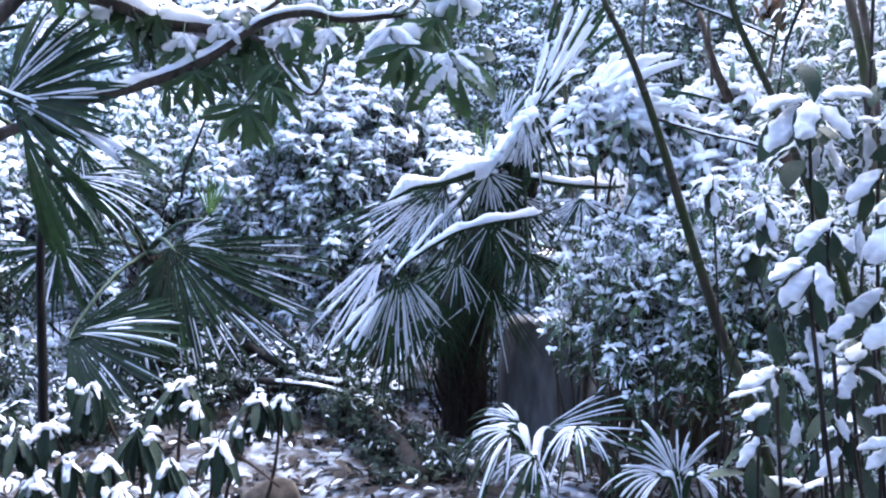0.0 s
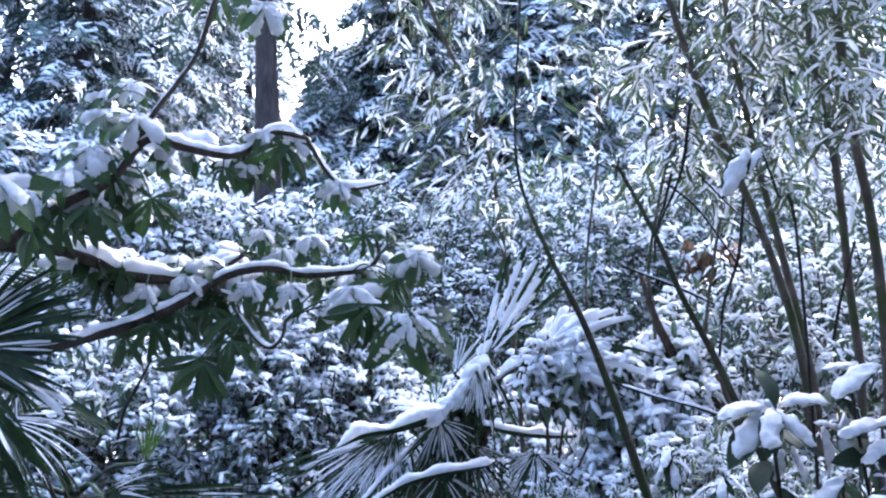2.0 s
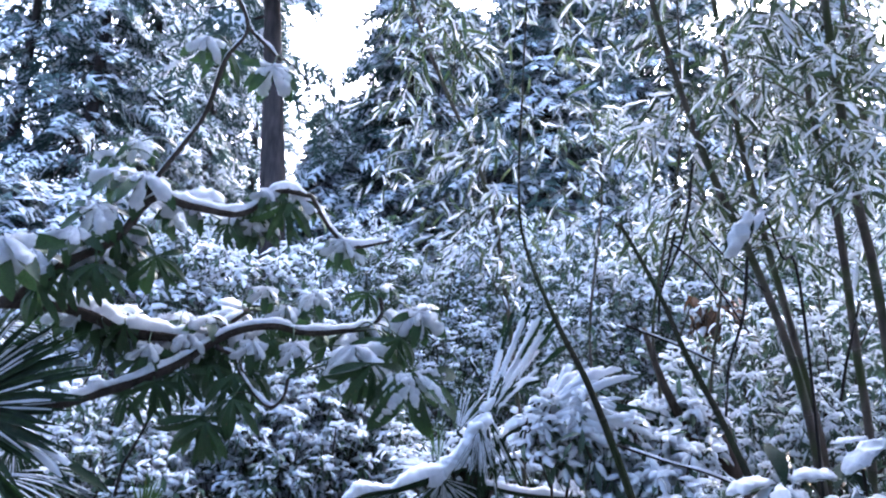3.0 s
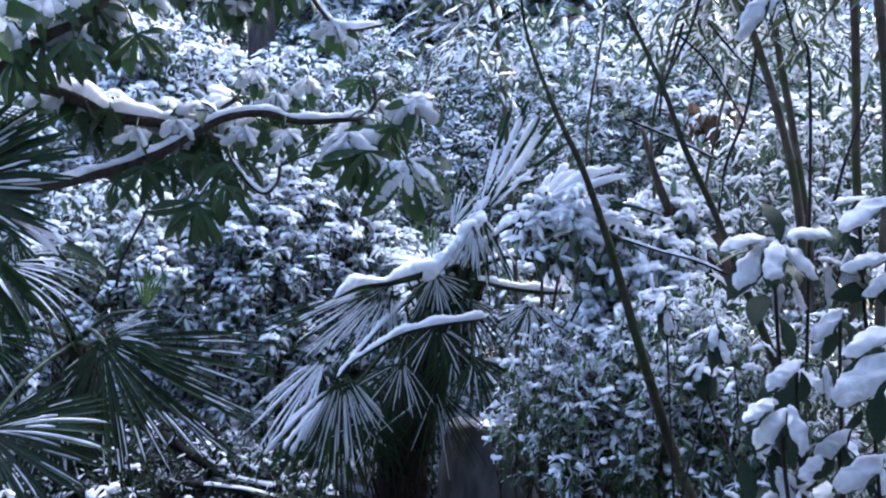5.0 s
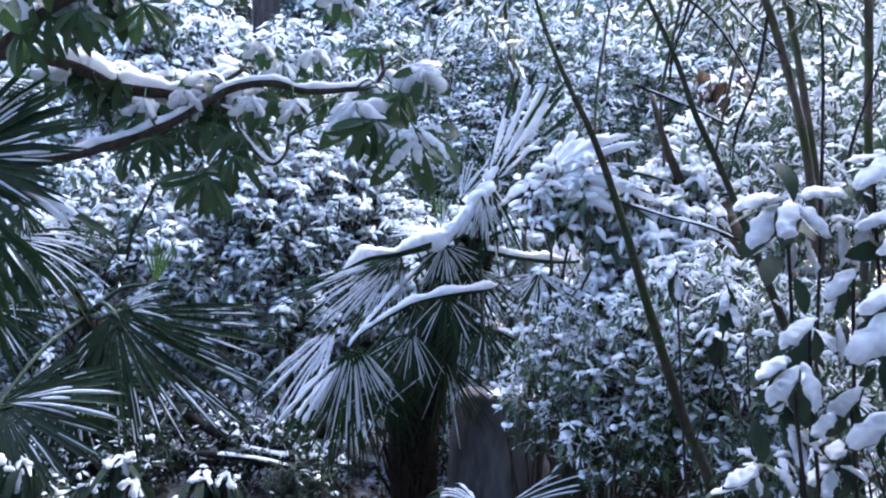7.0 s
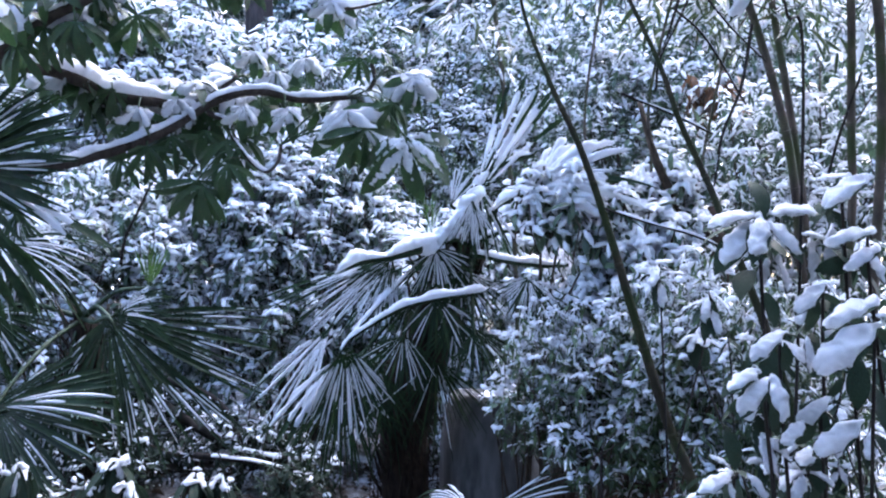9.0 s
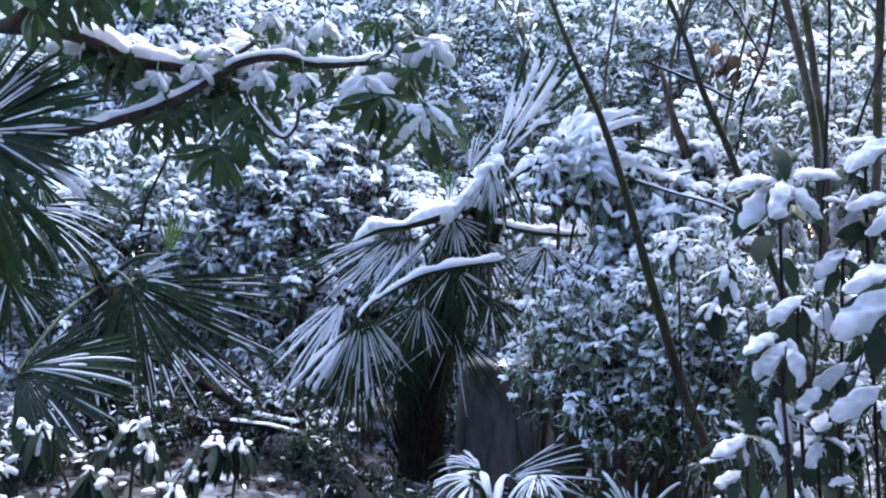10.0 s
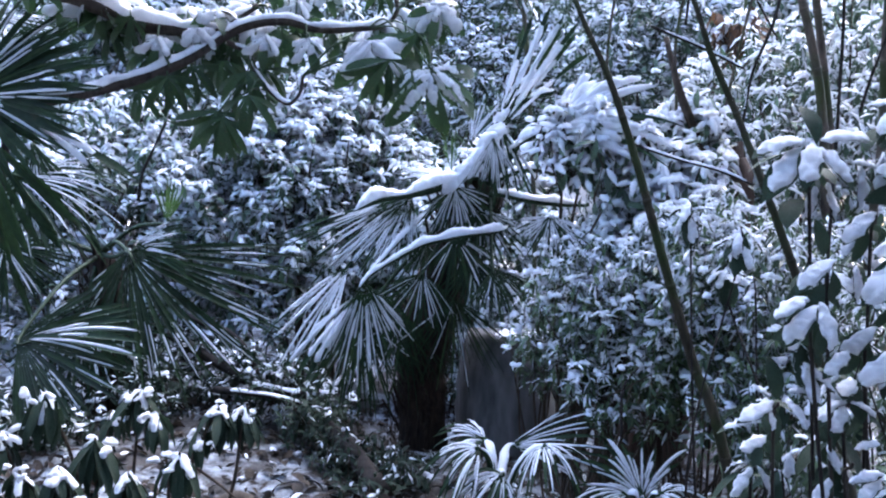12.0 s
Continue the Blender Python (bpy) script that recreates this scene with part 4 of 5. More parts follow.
# leaves of the nearest rosettes: foot, reach, how far the face turns forward, snow
ROSETTES = [
    ((0.418, 0.950, 1.756), (-0.004, 0.000, 0.088), 0.95, False),
    ((0.402, 0.950, 1.757), (-0.103, -0.020, 0.010), 0.50, True),
    ((0.399, 0.950, 1.747), (-0.089, -0.040, -0.075), 0.60, True),
    ((0.404, 0.940, 1.758), (-0.040, -0.060, -0.072), 0.80, True),
    ((0.420, 0.950, 1.748), (0.055, -0.050, -0.058), 0.75, True),
    ((0.432, 0.960, 1.764), (0.101, -0.010, 0.017), 0.50, True),
    ((0.518, 1.000, 1.735), (0.045, -0.020, -0.007), 0.50, True),
    ((0.532, 1.000, 1.727), (0.010, -0.030, -0.080), 0.70, True),
    ((0.456, 0.980, 1.695), (0.019, -0.030, -0.065), 0.60, True),
    ((0.455, 1.000, 1.688), (-0.028, -0.020, -0.049), 0.60, True),
    ((0.463, 1.000, 1.755), (-0.037, 0.020, -0.044), 0.60, True),
    ((0.497, 1.020, 1.758), (0.043, 0.030, -0.066), 0.70, False),
    ((0.557, 0.920, 1.830), (-0.063, 0.010, -0.002), 0.50, True),
    ((0.584, 0.900, 1.827), (-0.108, -0.020, -0.028), 0.50, True),
    ((0.554, 0.950, 1.820), (0.021, -0.010, -0.043), 0.90, False),
    ((0.546, 0.970, 1.810), (0.014, -0.010, -0.051), 0.90, False),
    ((0.587, 0.900, 1.736), (-0.093, 0.000, -0.011), 0.55, True),
    ((0.595, 0.900, 1.710), (-0.074, -0.020, -0.030), 0.60, True),
    ((0.597, 0.950, 1.692), (-0.076, -0.020, -0.030), 0.90, False),
    ((0.533, 0.950, 1.647), (-0.074, -0.030, -0.034), 0.50, True),
    ((0.513, 0.950, 1.624), (-0.008, -0.010, -0.066), 0.90, False),
    ((0.555, 0.850, 1.622), (-0.107, -0.020, -0.027), 0.50, True),
    ((0.543, 0.830, 1.589), (-0.123, -0.030, -0.066), 0.65, True),
    ((0.537, 0.940, 1.618), (0.011, 0.000, -0.053), 0.90, False),
    ((0.408, 0.870, 1.570), (-0.078, -0.020, -0.033), 0.55, True),
    ((0.389, 0.900, 1.633), (0.023, -0.010, -0.062), 0.90, False),
    ((0.355, 0.900, 1.595), (0.035, 0.000, -0.018), 0.50, True),
    ((0.411, 0.880, 1.553), (0.012, -0.010, -0.057), 0.90, False),
    ((0.461, 0.900, 1.561), (0.008, -0.020, -0.061), 0.80, True),
    ((0.369, 0.900, 1.534), (-0.012, 0.000, -0.043), 0.90, False),
    ((0.357, 0.860, 1.508), (-0.075, -0.020, -0.023), 0.55, True),
    ((0.371, 0.850, 1.500), (-0.073, -0.030, -0.048), 0.60, True),
    ((0.366, 0.840, 1.506), (-0.002, -0.050, -0.061), 0.85, True),
    ((0.386, 0.870, 1.462), (0.004, -0.010, -0.051), 0.90, False),
    ((0.372, 0.880, 1.468), (-0.052, -0.010, -0.032), 0.90, False),
    ((0.507, 0.900, 1.461), (-0.067, -0.020, -0.045), 0.75, True),
    ((0.461, 0.900, 1.424), (-0.052, -0.020, -0.042), 0.60, True),
    ((0.531, 0.850, 1.434), (-0.091, -0.030, -0.046), 0.80, True),
    ((0.486, 0.910, 1.429), (-0.022, -0.010, -0.059), 0.90, False),
    ((0.544, 0.920, 1.491), (-0.018, 0.000, -0.045), 0.90, False),
    ((0.358, 0.930, 1.336), (-0.004, 0.000, 0.078), 0.95, False),
    ((0.352, 0.930, 1.330), (-0.072, -0.030, -0.021), 0.60, True),
    ((0.372, 0.920, 1.334), (0.024, -0.040, -0.039), 0.75, True),
    ((0.382, 0.940, 1.346), (0.046, -0.010, 0.006), 0.50, True),
    ((0.352, 0.940, 1.339), (-0.029, 0.000, 0.023), 0.55, True),
    ((0.347, 0.930, 1.317), (-0.003, -0.030, -0.022), 0.75, True),
    ((0.500, 0.950, 1.334), (-0.053, -0.010, 0.007), 0.50, True),
    ((0.492, 0.930, 1.330), (0.037, -0.030, -0.006), 0.60, True),
    ((0.487, 0.940, 1.323), (-0.042, -0.040, -0.040), 0.70, True),
    ((0.481, 0.900, 1.261), (0.038, -0.020, 0.020), 0.55, True),
    ((0.461, 0.880, 1.214), (0.051, -0.020, 0.026), 0.60, True),
    ((0.451, 0.930, 1.259), (0.014, -0.030, -0.041), 0.70, True),
    ((0.356, 0.950, 1.270), (-0.059, -0.020, -0.022), 0.60, True),
    ((0.522, 0.950, 1.319), (0.000, 0.000, -0.068), 0.90, False),
    ((0.402, 0.950, 1.242), (-0.011, -0.010, -0.054), 0.70, True),
    ((0.519, 0.900, 1.359), (0.021, 0.000, 0.047), 0.70, True),
    ((0.517, 0.880, 1.217), (-0.053, -0.020, -0.029), 0.60, True),
    ((0.362, 1.000, 1.197), (-0.047, -0.020, -0.041), 0.60, True),
    ((0.372, 1.000, 1.201), (0.028, -0.020, -0.043), 0.60, True),
    ((0.463, 0.930, 1.200), (-0.048, -0.030, -0.035), 0.60, True),
    ((0.943, 1.860, 2.573), (-0.095, -0.020, -0.149), 0.60, True),
    ((0.989, 1.860, 2.580), (-0.086, -0.010, -0.091), 0.60, True),
]
for p, d, turn, snow in ROSETTES:
    size = float(np.linalg.norm(d)) * 0.98
    turn *= 0.72 if snow else 1.0
    plate(p, np.array(d) + (0, 0, 0.12 * size), (0.15 * rng.normal(), -turn, 1.02 - turn), size, snow)
for p in ((0.423, 0.960, 1.755), (0.557, 0.930, 1.820), (0.601, 0.920, 1.729), (0.541, 0.960, 1.643), (0.419, 0.890, 1.564), (0.383, 0.870, 1.495), (0.514, 0.920, 1.456), (0.564, 0.860, 1.594), (0.368, 0.940, 1.330), (0.498, 0.940, 1.329), (0.495, 0.920, 1.232), (0.367, 1.000, 1.201)):
    p = np.array(p)
    foot = np.array((p[0] + 0.16 + 0.05 * rng.normal(), p[1] + 0.12 + 0.05 * rng.normal(), -0.02))
    part("stem", tube(smooth_line([foot, foot + (p - foot) * 0.5 + np.r_[0.03 * rng.normal(size=2), 0.0], p - (0.0, -0.01, 0.08), p], 5), (0.004, 0.0035, 0.0028), 6, 0.1), DARKWOOD, near)
    a, d, n = whorl(p + (0.02, 0.07, -0.02), UP, 9, 0.09, 1.5, 0.45, jitter=0.5, loose=0.9)
    for q, e, m in zip(a, d, n):
        plate(q, e, m, 0.085 * (0.7 + 0.5 * rng.random()), rng.random() < 0.35)
part("stem", tube(smooth_line([(0.988, 1.860, 2.581), (1.055, 1.900, 2.454), (1.177, 2.000, 2.223), (1.2, 2.1, 0.0)], 6), (0.003, 0.005, 0.006), 6, 0.1), DARKWOOD, near)
SHOOTS = [
    ((0.730, 1.743, 1.603), 0.085, 5), ((0.635, 1.856, 1.676), 0.085, 6), ((0.752, 1.845, 1.505), 0.08, 5),
]
for _ in range(16):
    SHOOTS.append(((1.0 + 0.75 * rng.random(), 1.75 + 0.55 * rng.random(), 0.75 + 0.85 * rng.random()), 0.085, int(rng.integers(4, 8))))
for p, size, count in SHOOTS:
    p = np.array(p)
    foot = np.array((p[0] + 0.12 + 0.12 * rng.normal(), p[1] + 0.1 + 0.1 * rng.normal(), -0.02))
    ax = unit(unit(p - foot) + 0.4 * UP)
    part("stem", tube(smooth_line([foot, foot + (p - foot) * 0.5 + np.r_[0.08 * rng.normal(size=2), 0.05], p - 0.1 * ax, p + 0.01 * ax], 5), (0.0045, 0.0032, 0.002), 6, 0.1), DARKWOOD, near)
    a, d, n = whorl(p, ax, int(count * 1.4), size, 1.5, 0.35, jitter=0.4, loose=0.45)
    for q, e, m in zip(a, d, n):
        plate(q, e, m, size * 1.1 * (0.7 + 0.45 * rng.random()), e[2] > -0.75 and rng.random() < 0.7)
    a, d, n = whorl(p - 0.03 * ax, ax, 2 if count > 4 else 1, size, 2.4, 0.8, jitter=0.3)
    for q, e, m in zip(a, d, n):
        plate(q, e, m, size * 1.2 * (0.8 + 0.35 * rng.random()), False)

# ---------------------------------------------------------------- leaning mossy canes and bamboo
def culm(name, label, pts, radii, material, group, seed=0, joints=0.28):
    """A bamboo culm with a ring at each joint."""
    line = smooth_line(pts, 8)
    root = thing(name, tuple(line[0]), label, "bamboo", group)
    part("culm", tube(line, radii, 12), material, root)
    step = np.r_[0, np.cumsum(np.linalg.norm(np.diff(line, axis=0), axis=1))]
    for d in np.arange(0.2, step[-1], joints):
        p = np.array([np.interp(d, step, line[:, j]) for j in range(3)])
        t = unit(np.array([np.interp(d + 0.02, step, line[:, j]) for j in range(3)]) - p)
        r = np.interp(d / step[-1], np.linspace(0, 1, len(radii)), radii)
        part("joint", tube([p - t * 0.008, p - t * 0.003, p + t * 0.003, p + t * 0.008], (r, r * 1.16, r * 1.16, r), 10), material, root)
    return root, line


MOSSY = "leaning mossy green bamboo cane"
culm("bamboo_cane", MOSSY, [(0.976, 1.957, 0.426), (0.830, 2.007, 0.987), (0.779, 2.059, 1.144), (0.720, 2.080, 1.329), (0.653, 2.111, 1.561), (0.581, 2.161, 1.836), (0.508, 2.213, 2.076), (0.423, 2.268, 2.288), (0.344, 2.369, 2.581), (0.294, 2.254, 2.767), (0.299, 2.205, 3.122), (0.307, 2.158, 3.469)],
     (0.018, 0.017, 0.016, 0.0145, 0.012, 0.009, 0.005, 0.004, 0.003), CULM, "mossy canes")
culm("bamboo_cane", MOSSY, [(1.301, 1.903, 0.521), (1.295, 2.088, 0.959), (1.256, 2.137, 1.146), (1.202, 2.185, 1.396), (1.147, 2.236, 1.598), (1.090, 2.287, 1.789), (1.054, 2.386, 1.994), (0.968, 2.440, 2.223), (0.910, 2.490, 2.439), (0.812, 2.594, 2.743), (0.752, 2.513, 2.732)],
     (0.017, 0.016, 0.015, 0.013, 0.012, 0.009, 0.006), CULM, "mossy canes")
GREY = "slender grey-brown bamboo culm rising from a clump"
CULMS = []
for pts, rad in (
    ([(2.074, 3.325, 1.424), (1.991, 3.249, 1.731), (1.907, 3.167, 2.064), (1.798, 3.095, 2.372), (1.618, 3.012, 2.755), (1.383, 2.923, 3.189), (1.192, 2.857, 3.701), (1.024, 2.792, 4.200), (0.692, 2.751, 4.884)], (0.02376, 0.02244, 0.0198, 0.01716, 0.01188, 0.0066)),
    ([(2.125, 3.425, 1.415), (2.061, 3.314, 1.837), (1.983, 3.243, 2.126), (1.822, 3.132, 2.600), (1.746, 3.109, 2.904), (1.605, 3.024, 3.459), (1.516, 2.972, 4.058), (1.394, 2.832, 4.612)], (0.0198, 0.0198, 0.01848, 0.01584, 0.0132, 0.00792)),
    ([(2.201, 3.199, 1.435), (2.119, 3.047, 2.009), (2.050, 2.965, 2.334), (1.978, 2.869, 2.708), (1.910, 2.794, 3.007), (1.821, 2.739, 3.429), (1.742, 2.673, 3.888), (1.688, 2.619, 4.474)], (0.02112, 0.0198, 0.01848, 0.01716, 0.01452, 0.00924)),
    ([(2.256, 3.083, 1.445), (2.139, 2.879, 2.222), (2.039, 2.763, 2.683), (1.932, 2.675, 3.046), (1.854, 2.593, 3.557), (1.806, 2.532, 3.982), (1.786, 2.484, 4.532)], (0.02376, 0.02244, 0.02112, 0.0198, 0.01584, 0.01056)),
    ([(2.654, 3.408, 1.576), (2.481, 3.111, 2.712), (2.370, 3.012, 3.117), (2.261, 2.981, 3.651), (2.229, 2.956, 4.125), (2.110, 2.811, 4.694)], (0.0198, 0.01848, 0.01452, 0.00924)),
    ([(1.357, 3.661, 1.341), (1.302, 3.453, 2.100), (1.240, 3.355, 2.478), (1.264, 3.259, 2.804), (1.304, 3.168, 3.103), (1.366, 3.136, 3.555), (1.342, 3.038, 4.284)], (0.00924, 0.00792, 0.0066, 0.00528)),
    ([(0.858, 4.417, 1.516), (0.611, 4.018, 3.048), (0.415, 3.883, 3.621), (0.268, 3.823, 3.906), (0.083, 3.741, 4.288), (-0.074, 3.628, 4.765)], (0.01452, 0.0132, 0.01188, 0.00792)),
    ([(1.780, 4.069, 1.539), (1.808, 3.717, 2.763), (1.914, 3.598, 3.131), (1.938, 3.394, 3.835), (1.826, 3.150, 4.751)], (0.00924, 0.00792, 0.0066)),
    ([(1.492, 4.537, 1.515), (1.232, 4.291, 2.512), (1.246, 4.004, 3.513), (1.073, 3.841, 4.178), (0.822, 3.641, 5.009)], (0.00924, 0.00792, 0.0066)),
):
    pts = [(pts[0][0], pts[0][1] + 0.02, -0.03)] + list(pts[1:]) if pts[0][2] < 0.35 else [(pts[0][0] + 0.02, pts[0][1] + 0.03, -0.03)] + list(pts)
    pts = list(pts) + [(1.5 * pts[-1][0] - 0.5 * pts[-2][0], pts[-1][1], pts[-1][2] + 0.9)]
    CULMS.append(culm("bamboo_culm", GREY, pts, rad, CULM_GREY, "bamboo clump"))

# leafy bamboo twigs high up, bent by snow
NARROW = [leaf_shape(0.12, b, 0.15, 0.35, 5) for b in (0.5, 0.9, 0.2)]
NARROW_SNOW = [pad_shape(0.125, b, 0.065, 0.35, 0.03, e, 5, s, 3) for b, e, s in ((0.5, 0.95, 1), (0.9, 0.8, 2), (0.2, 0.9, 3))]


def bamboo_leaves(parent, line, lo, hi, twigs, reach, seed, length=0.14, snow=0.75, hang=0.5):
    global rng
    rng = np.random.default_rng(seed)
    P, D, N = [], [], []
    ok = [p for p in line if lo < p[2] < hi]
    for _ in range(twigs):
        p = ok[int(rng.integers(len(ok)))]
        t = 6.28 * rng.random()
        o = np.array((np.cos(t), np.sin(t), 0.35 + 0.3 * rng.random()))
        L = reach * (0.4 + 0.8 * rng.random())
        tw = smooth_line([p, p + o * L * 0.5, p + o * np.array((1, 1, 0.4)) * L - UP * 0.25 * L], 4)
        part("twig", tube(tw, (0.004, 0.002), 4), CULM_GREY, parent)
        for q in tw[3:]:
            for _ in range(3):
                b = q + 0.05 * rng.normal(size=3)
                d = unit(o * np.array((1, 1, 0)) * 0.5 + 0.7 * rng.normal(size=3) * np.array((1, 1, 0.4)) - hang * UP)
                P.append(b), D.append(d), N.append(unit(UP + 0.5 * rng.normal(size=3)))
    P, D, N = np.array(P), np.array(D), np.array(N)
    s = length * (0.65 + 0.6 * rng.random(len(P)))
    m = frames(P, D, N, np.stack([s, s, s], 1))
    part("foliage", scatter(NARROW, m), BAMBOO_LEAF, parent, kind="stuff")
    part("snow", scatter(NARROW_SNOW, m[rng.random(len(m)) < snow]), SNOW, parent, kind="stuff")


for i, ((root, line), (lo, hi, tw, reach)) in enumerate(zip(CULMS, (
        (2.8, 6.2, 28, 0.6), (2.9, 6.2, 28, 0.6), (2.9, 6.2, 28, 0.6), (2.9, 6.2, 28, 0.6), (2.9, 6.2, 24, 0.6), (2.7, 6, 20, 0.5), (2.7, 6, 50, 0.8), (2.9, 6, 18, 0.6), (3.1, 6, 24, 0.7)))):
    bamboo_leaves(root, line, lo, hi, tw, reach, 100 + i)

# bare twigs rimmed with snow among the canes
for i, (pts, r) in enumerate((
        ([(0.653, 2.351, 1.881), (0.788, 2.282, 1.830), (0.898, 2.215, 1.794), (1.020, 2.199, 1.749)], 0.006),
        ([(0.807, 2.611, 2.353), (0.937, 2.593, 2.304), (1.035, 2.580, 2.264), (1.166, 2.562, 2.204)], 0.006),
        ([(1.407, 2.707, 2.697), (1.372, 2.723, 2.441), (1.300, 2.743, 2.231), (1.275, 2.756, 2.022)], 0.008),
        ([(1.106, 2.749, 2.801), (1.056, 2.764, 2.615), (1.014, 2.775, 2.521)], 0.007),
        ([(1.304, 2.918, 2.878), (1.431, 2.904, 2.735), (1.583, 2.887, 2.593)], 0.006),
        ([(1.869, 2.863, 2.113), (1.911, 2.849, 2.286), (1.996, 2.824, 2.559)], 0.008),
        ([(1.091, 2.771, 2.762), (1.243, 2.782, 2.645), (1.451, 2.825, 2.388)], 0.006),
        ([(1.126, 2.578, 3.054), (1.106, 2.659, 2.778), (1.024, 2.737, 2.547), (1.020, 2.776, 2.410)], 0.007),
        ([(0.711, 2.488, 0.802), (0.711, 2.497, 0.990), (0.767, 2.493, 1.076)], 0.006),
        ([(-1.439, 4.303, 1.635), (-1.414, 4.293, 1.791), (-1.358, 4.279, 1.917), (-1.288, 4.262, 2.075)], 0.01))):
    line = smooth_line(pts, 10)
    twig = thing("twig", tuple(line[-1]), "thin bare dark twig rimmed with snow", "twig", "bare twigs")
    part("wood", tube(line, (r, r * 0.7), 6, 0.1), DARKWOOD, twig)
    part("snow", snow_ridge(line, r * 0.6, r * 1.3, 1.0, 300 + i), SNOW, twig)

# ---------------------------------------------------------------- shrubs
def at(c, r):
    return (c, (r, r, r) if isinstance(r, float) else r)


# undergrowth of narrow leaves on the right
shrub("undergrowth", "dense narrow-leaved evergreen undergrowth dusted with snow", (0.75, 3.1, 0.0),
      [at((0.761, 3.067, 1.313), 0.3), at((0.906, 2.955, 1.043), 0.35), at((1.085, 2.813, 1.346), 0.36), at((0.652, 3.194, 1.096), 0.25)],
      1150, 7, 0.062, 0.23, 1.3, 0.6, 0.9, 0.6, SASA, 0.09, 0.5, 71, 30, stem_r=0.007, rows=3)
shrub("undergrowth", "dense narrow-leaved evergreen undergrowth dusted with snow", (1.3, 3.1, 0.0),
      [at((1.243, 2.787, 1.398), 0.4), at((1.275, 2.695, 1.050), 0.4), at((1.473, 2.555, 1.251), 0.45), at((1.490, 2.466, 0.890), 0.4)],
      1400, 7, 0.06, 0.23, 1.3, 0.6, 0.75, 0.35, SASA, 0.09, 0.5, 72, 34, stem_r=0.007, rows=3)
shrub("rhododendron", "evergreen shrub with snow heaped on its leaf rosettes", (0.95, 3.8, 0.0),
      [at((0.762, 3.342, 2.002), 0.2), at((1.020, 3.309, 1.824), 0.28), at((1.244, 3.178, 1.724), 0.28), at((1.363, 3.451, 2.012), 0.25), at((1.033, 3.321, 1.504), 0.26)],
      480, 7, 0.1, 0.3, 1.4, 0.35, 2.0, 1.3, LAUREL, 0.19, 0.6, 73, 24)
shrub("rhododendron", "snow-covered evergreen shrub under the bamboo", (2.1, 4.4, 0.0),
      [at((2.109, 4.025, 2.493), 0.4), at((2.629, 3.940, 2.611), 0.45), at((2.272, 3.817, 2.021), 0.5), at((2.576, 3.571, 1.958), 0.5), at((1.954, 3.675, 1.754), 0.45), at((2.347, 3.428, 1.362), 0.5), at((1.947, 4.257, 2.382), 0.35)],
      750, 7, 0.09, 0.28, 1.4, 0.4, 1.3, 0.6, LAUREL, 0.15, 0.6, 74, 30, rows=3)
# laurels behind the left palm and the fatsia
shrub("laurel", "tall laurel thicket with snow on its leaves", (-1.9, 5.6, 0.0),
      [at((-2.360, 5.757, 1.734), 0.6), at((-1.779, 5.561, 1.871), 0.6), at((-1.245, 5.385, 1.690), 0.6), at((-2.219, 5.464, 0.965), 0.6), at((-1.606, 5.466, 1.092), 0.6), at((-1.012, 5.275, 1.046), 0.5), at((-2.815, 5.637, 1.439), 0.6), at((-2.932, 5.350, 1.728), 0.5), at((-3.097, 5.141, 1.386), 0.5)],
      1700, 7, 0.104, 0.36, 1.35, 0.3, 1.9, 0.9, LAUREL, 0.11, 0.5, 75, 30, rows=3)
shrub("laurel", "tall laurel thicket with snow on its leaves", (-0.5, 5.6, 0.0),
      [at((-0.712, 5.296, 1.864), 0.55), at((-0.373, 5.440, 2.006), 0.5), at((-0.647, 5.205, 1.365), 0.5), at((-0.040, 5.594, 1.947), 0.45), at((-0.823, 5.498, 2.273), 0.5), at((-0.309, 5.615, 2.440), 0.45), at((-0.186, 5.438, 1.366), 0.5), at((0.171, 5.474, 1.621), 0.5)],
      1600, 7, 0.1, 0.36, 1.35, 0.3, 2.2, 1.1, LAUREL, 0.12, 0.5, 76, 30, rows=3)
shrub("rhododendron", "tall rhododendron with snow-crowned shoots", (-2.6, 7.2, 0.0),
      [at((-2.043, 7.248, 3.663), 0.5), at((-1.592, 6.982, 3.520), 0.5), at((-2.392, 7.313, 3.391), 0.5), at((-1.135, 6.919, 3.334), 0.5), at((-1.699, 6.921, 2.941), 0.6), at((-2.708, 7.187, 2.723), 0.7), at((-0.649, 7.040, 3.505), 0.5), at((-3.204, 7.448, 3.155), 0.7)],
      1000, 8, 0.13, 0.3, 1.35, 0.3, 0.95, 0.6, LAUREL, 0.15, 0.5, 77, 24, rows=3)
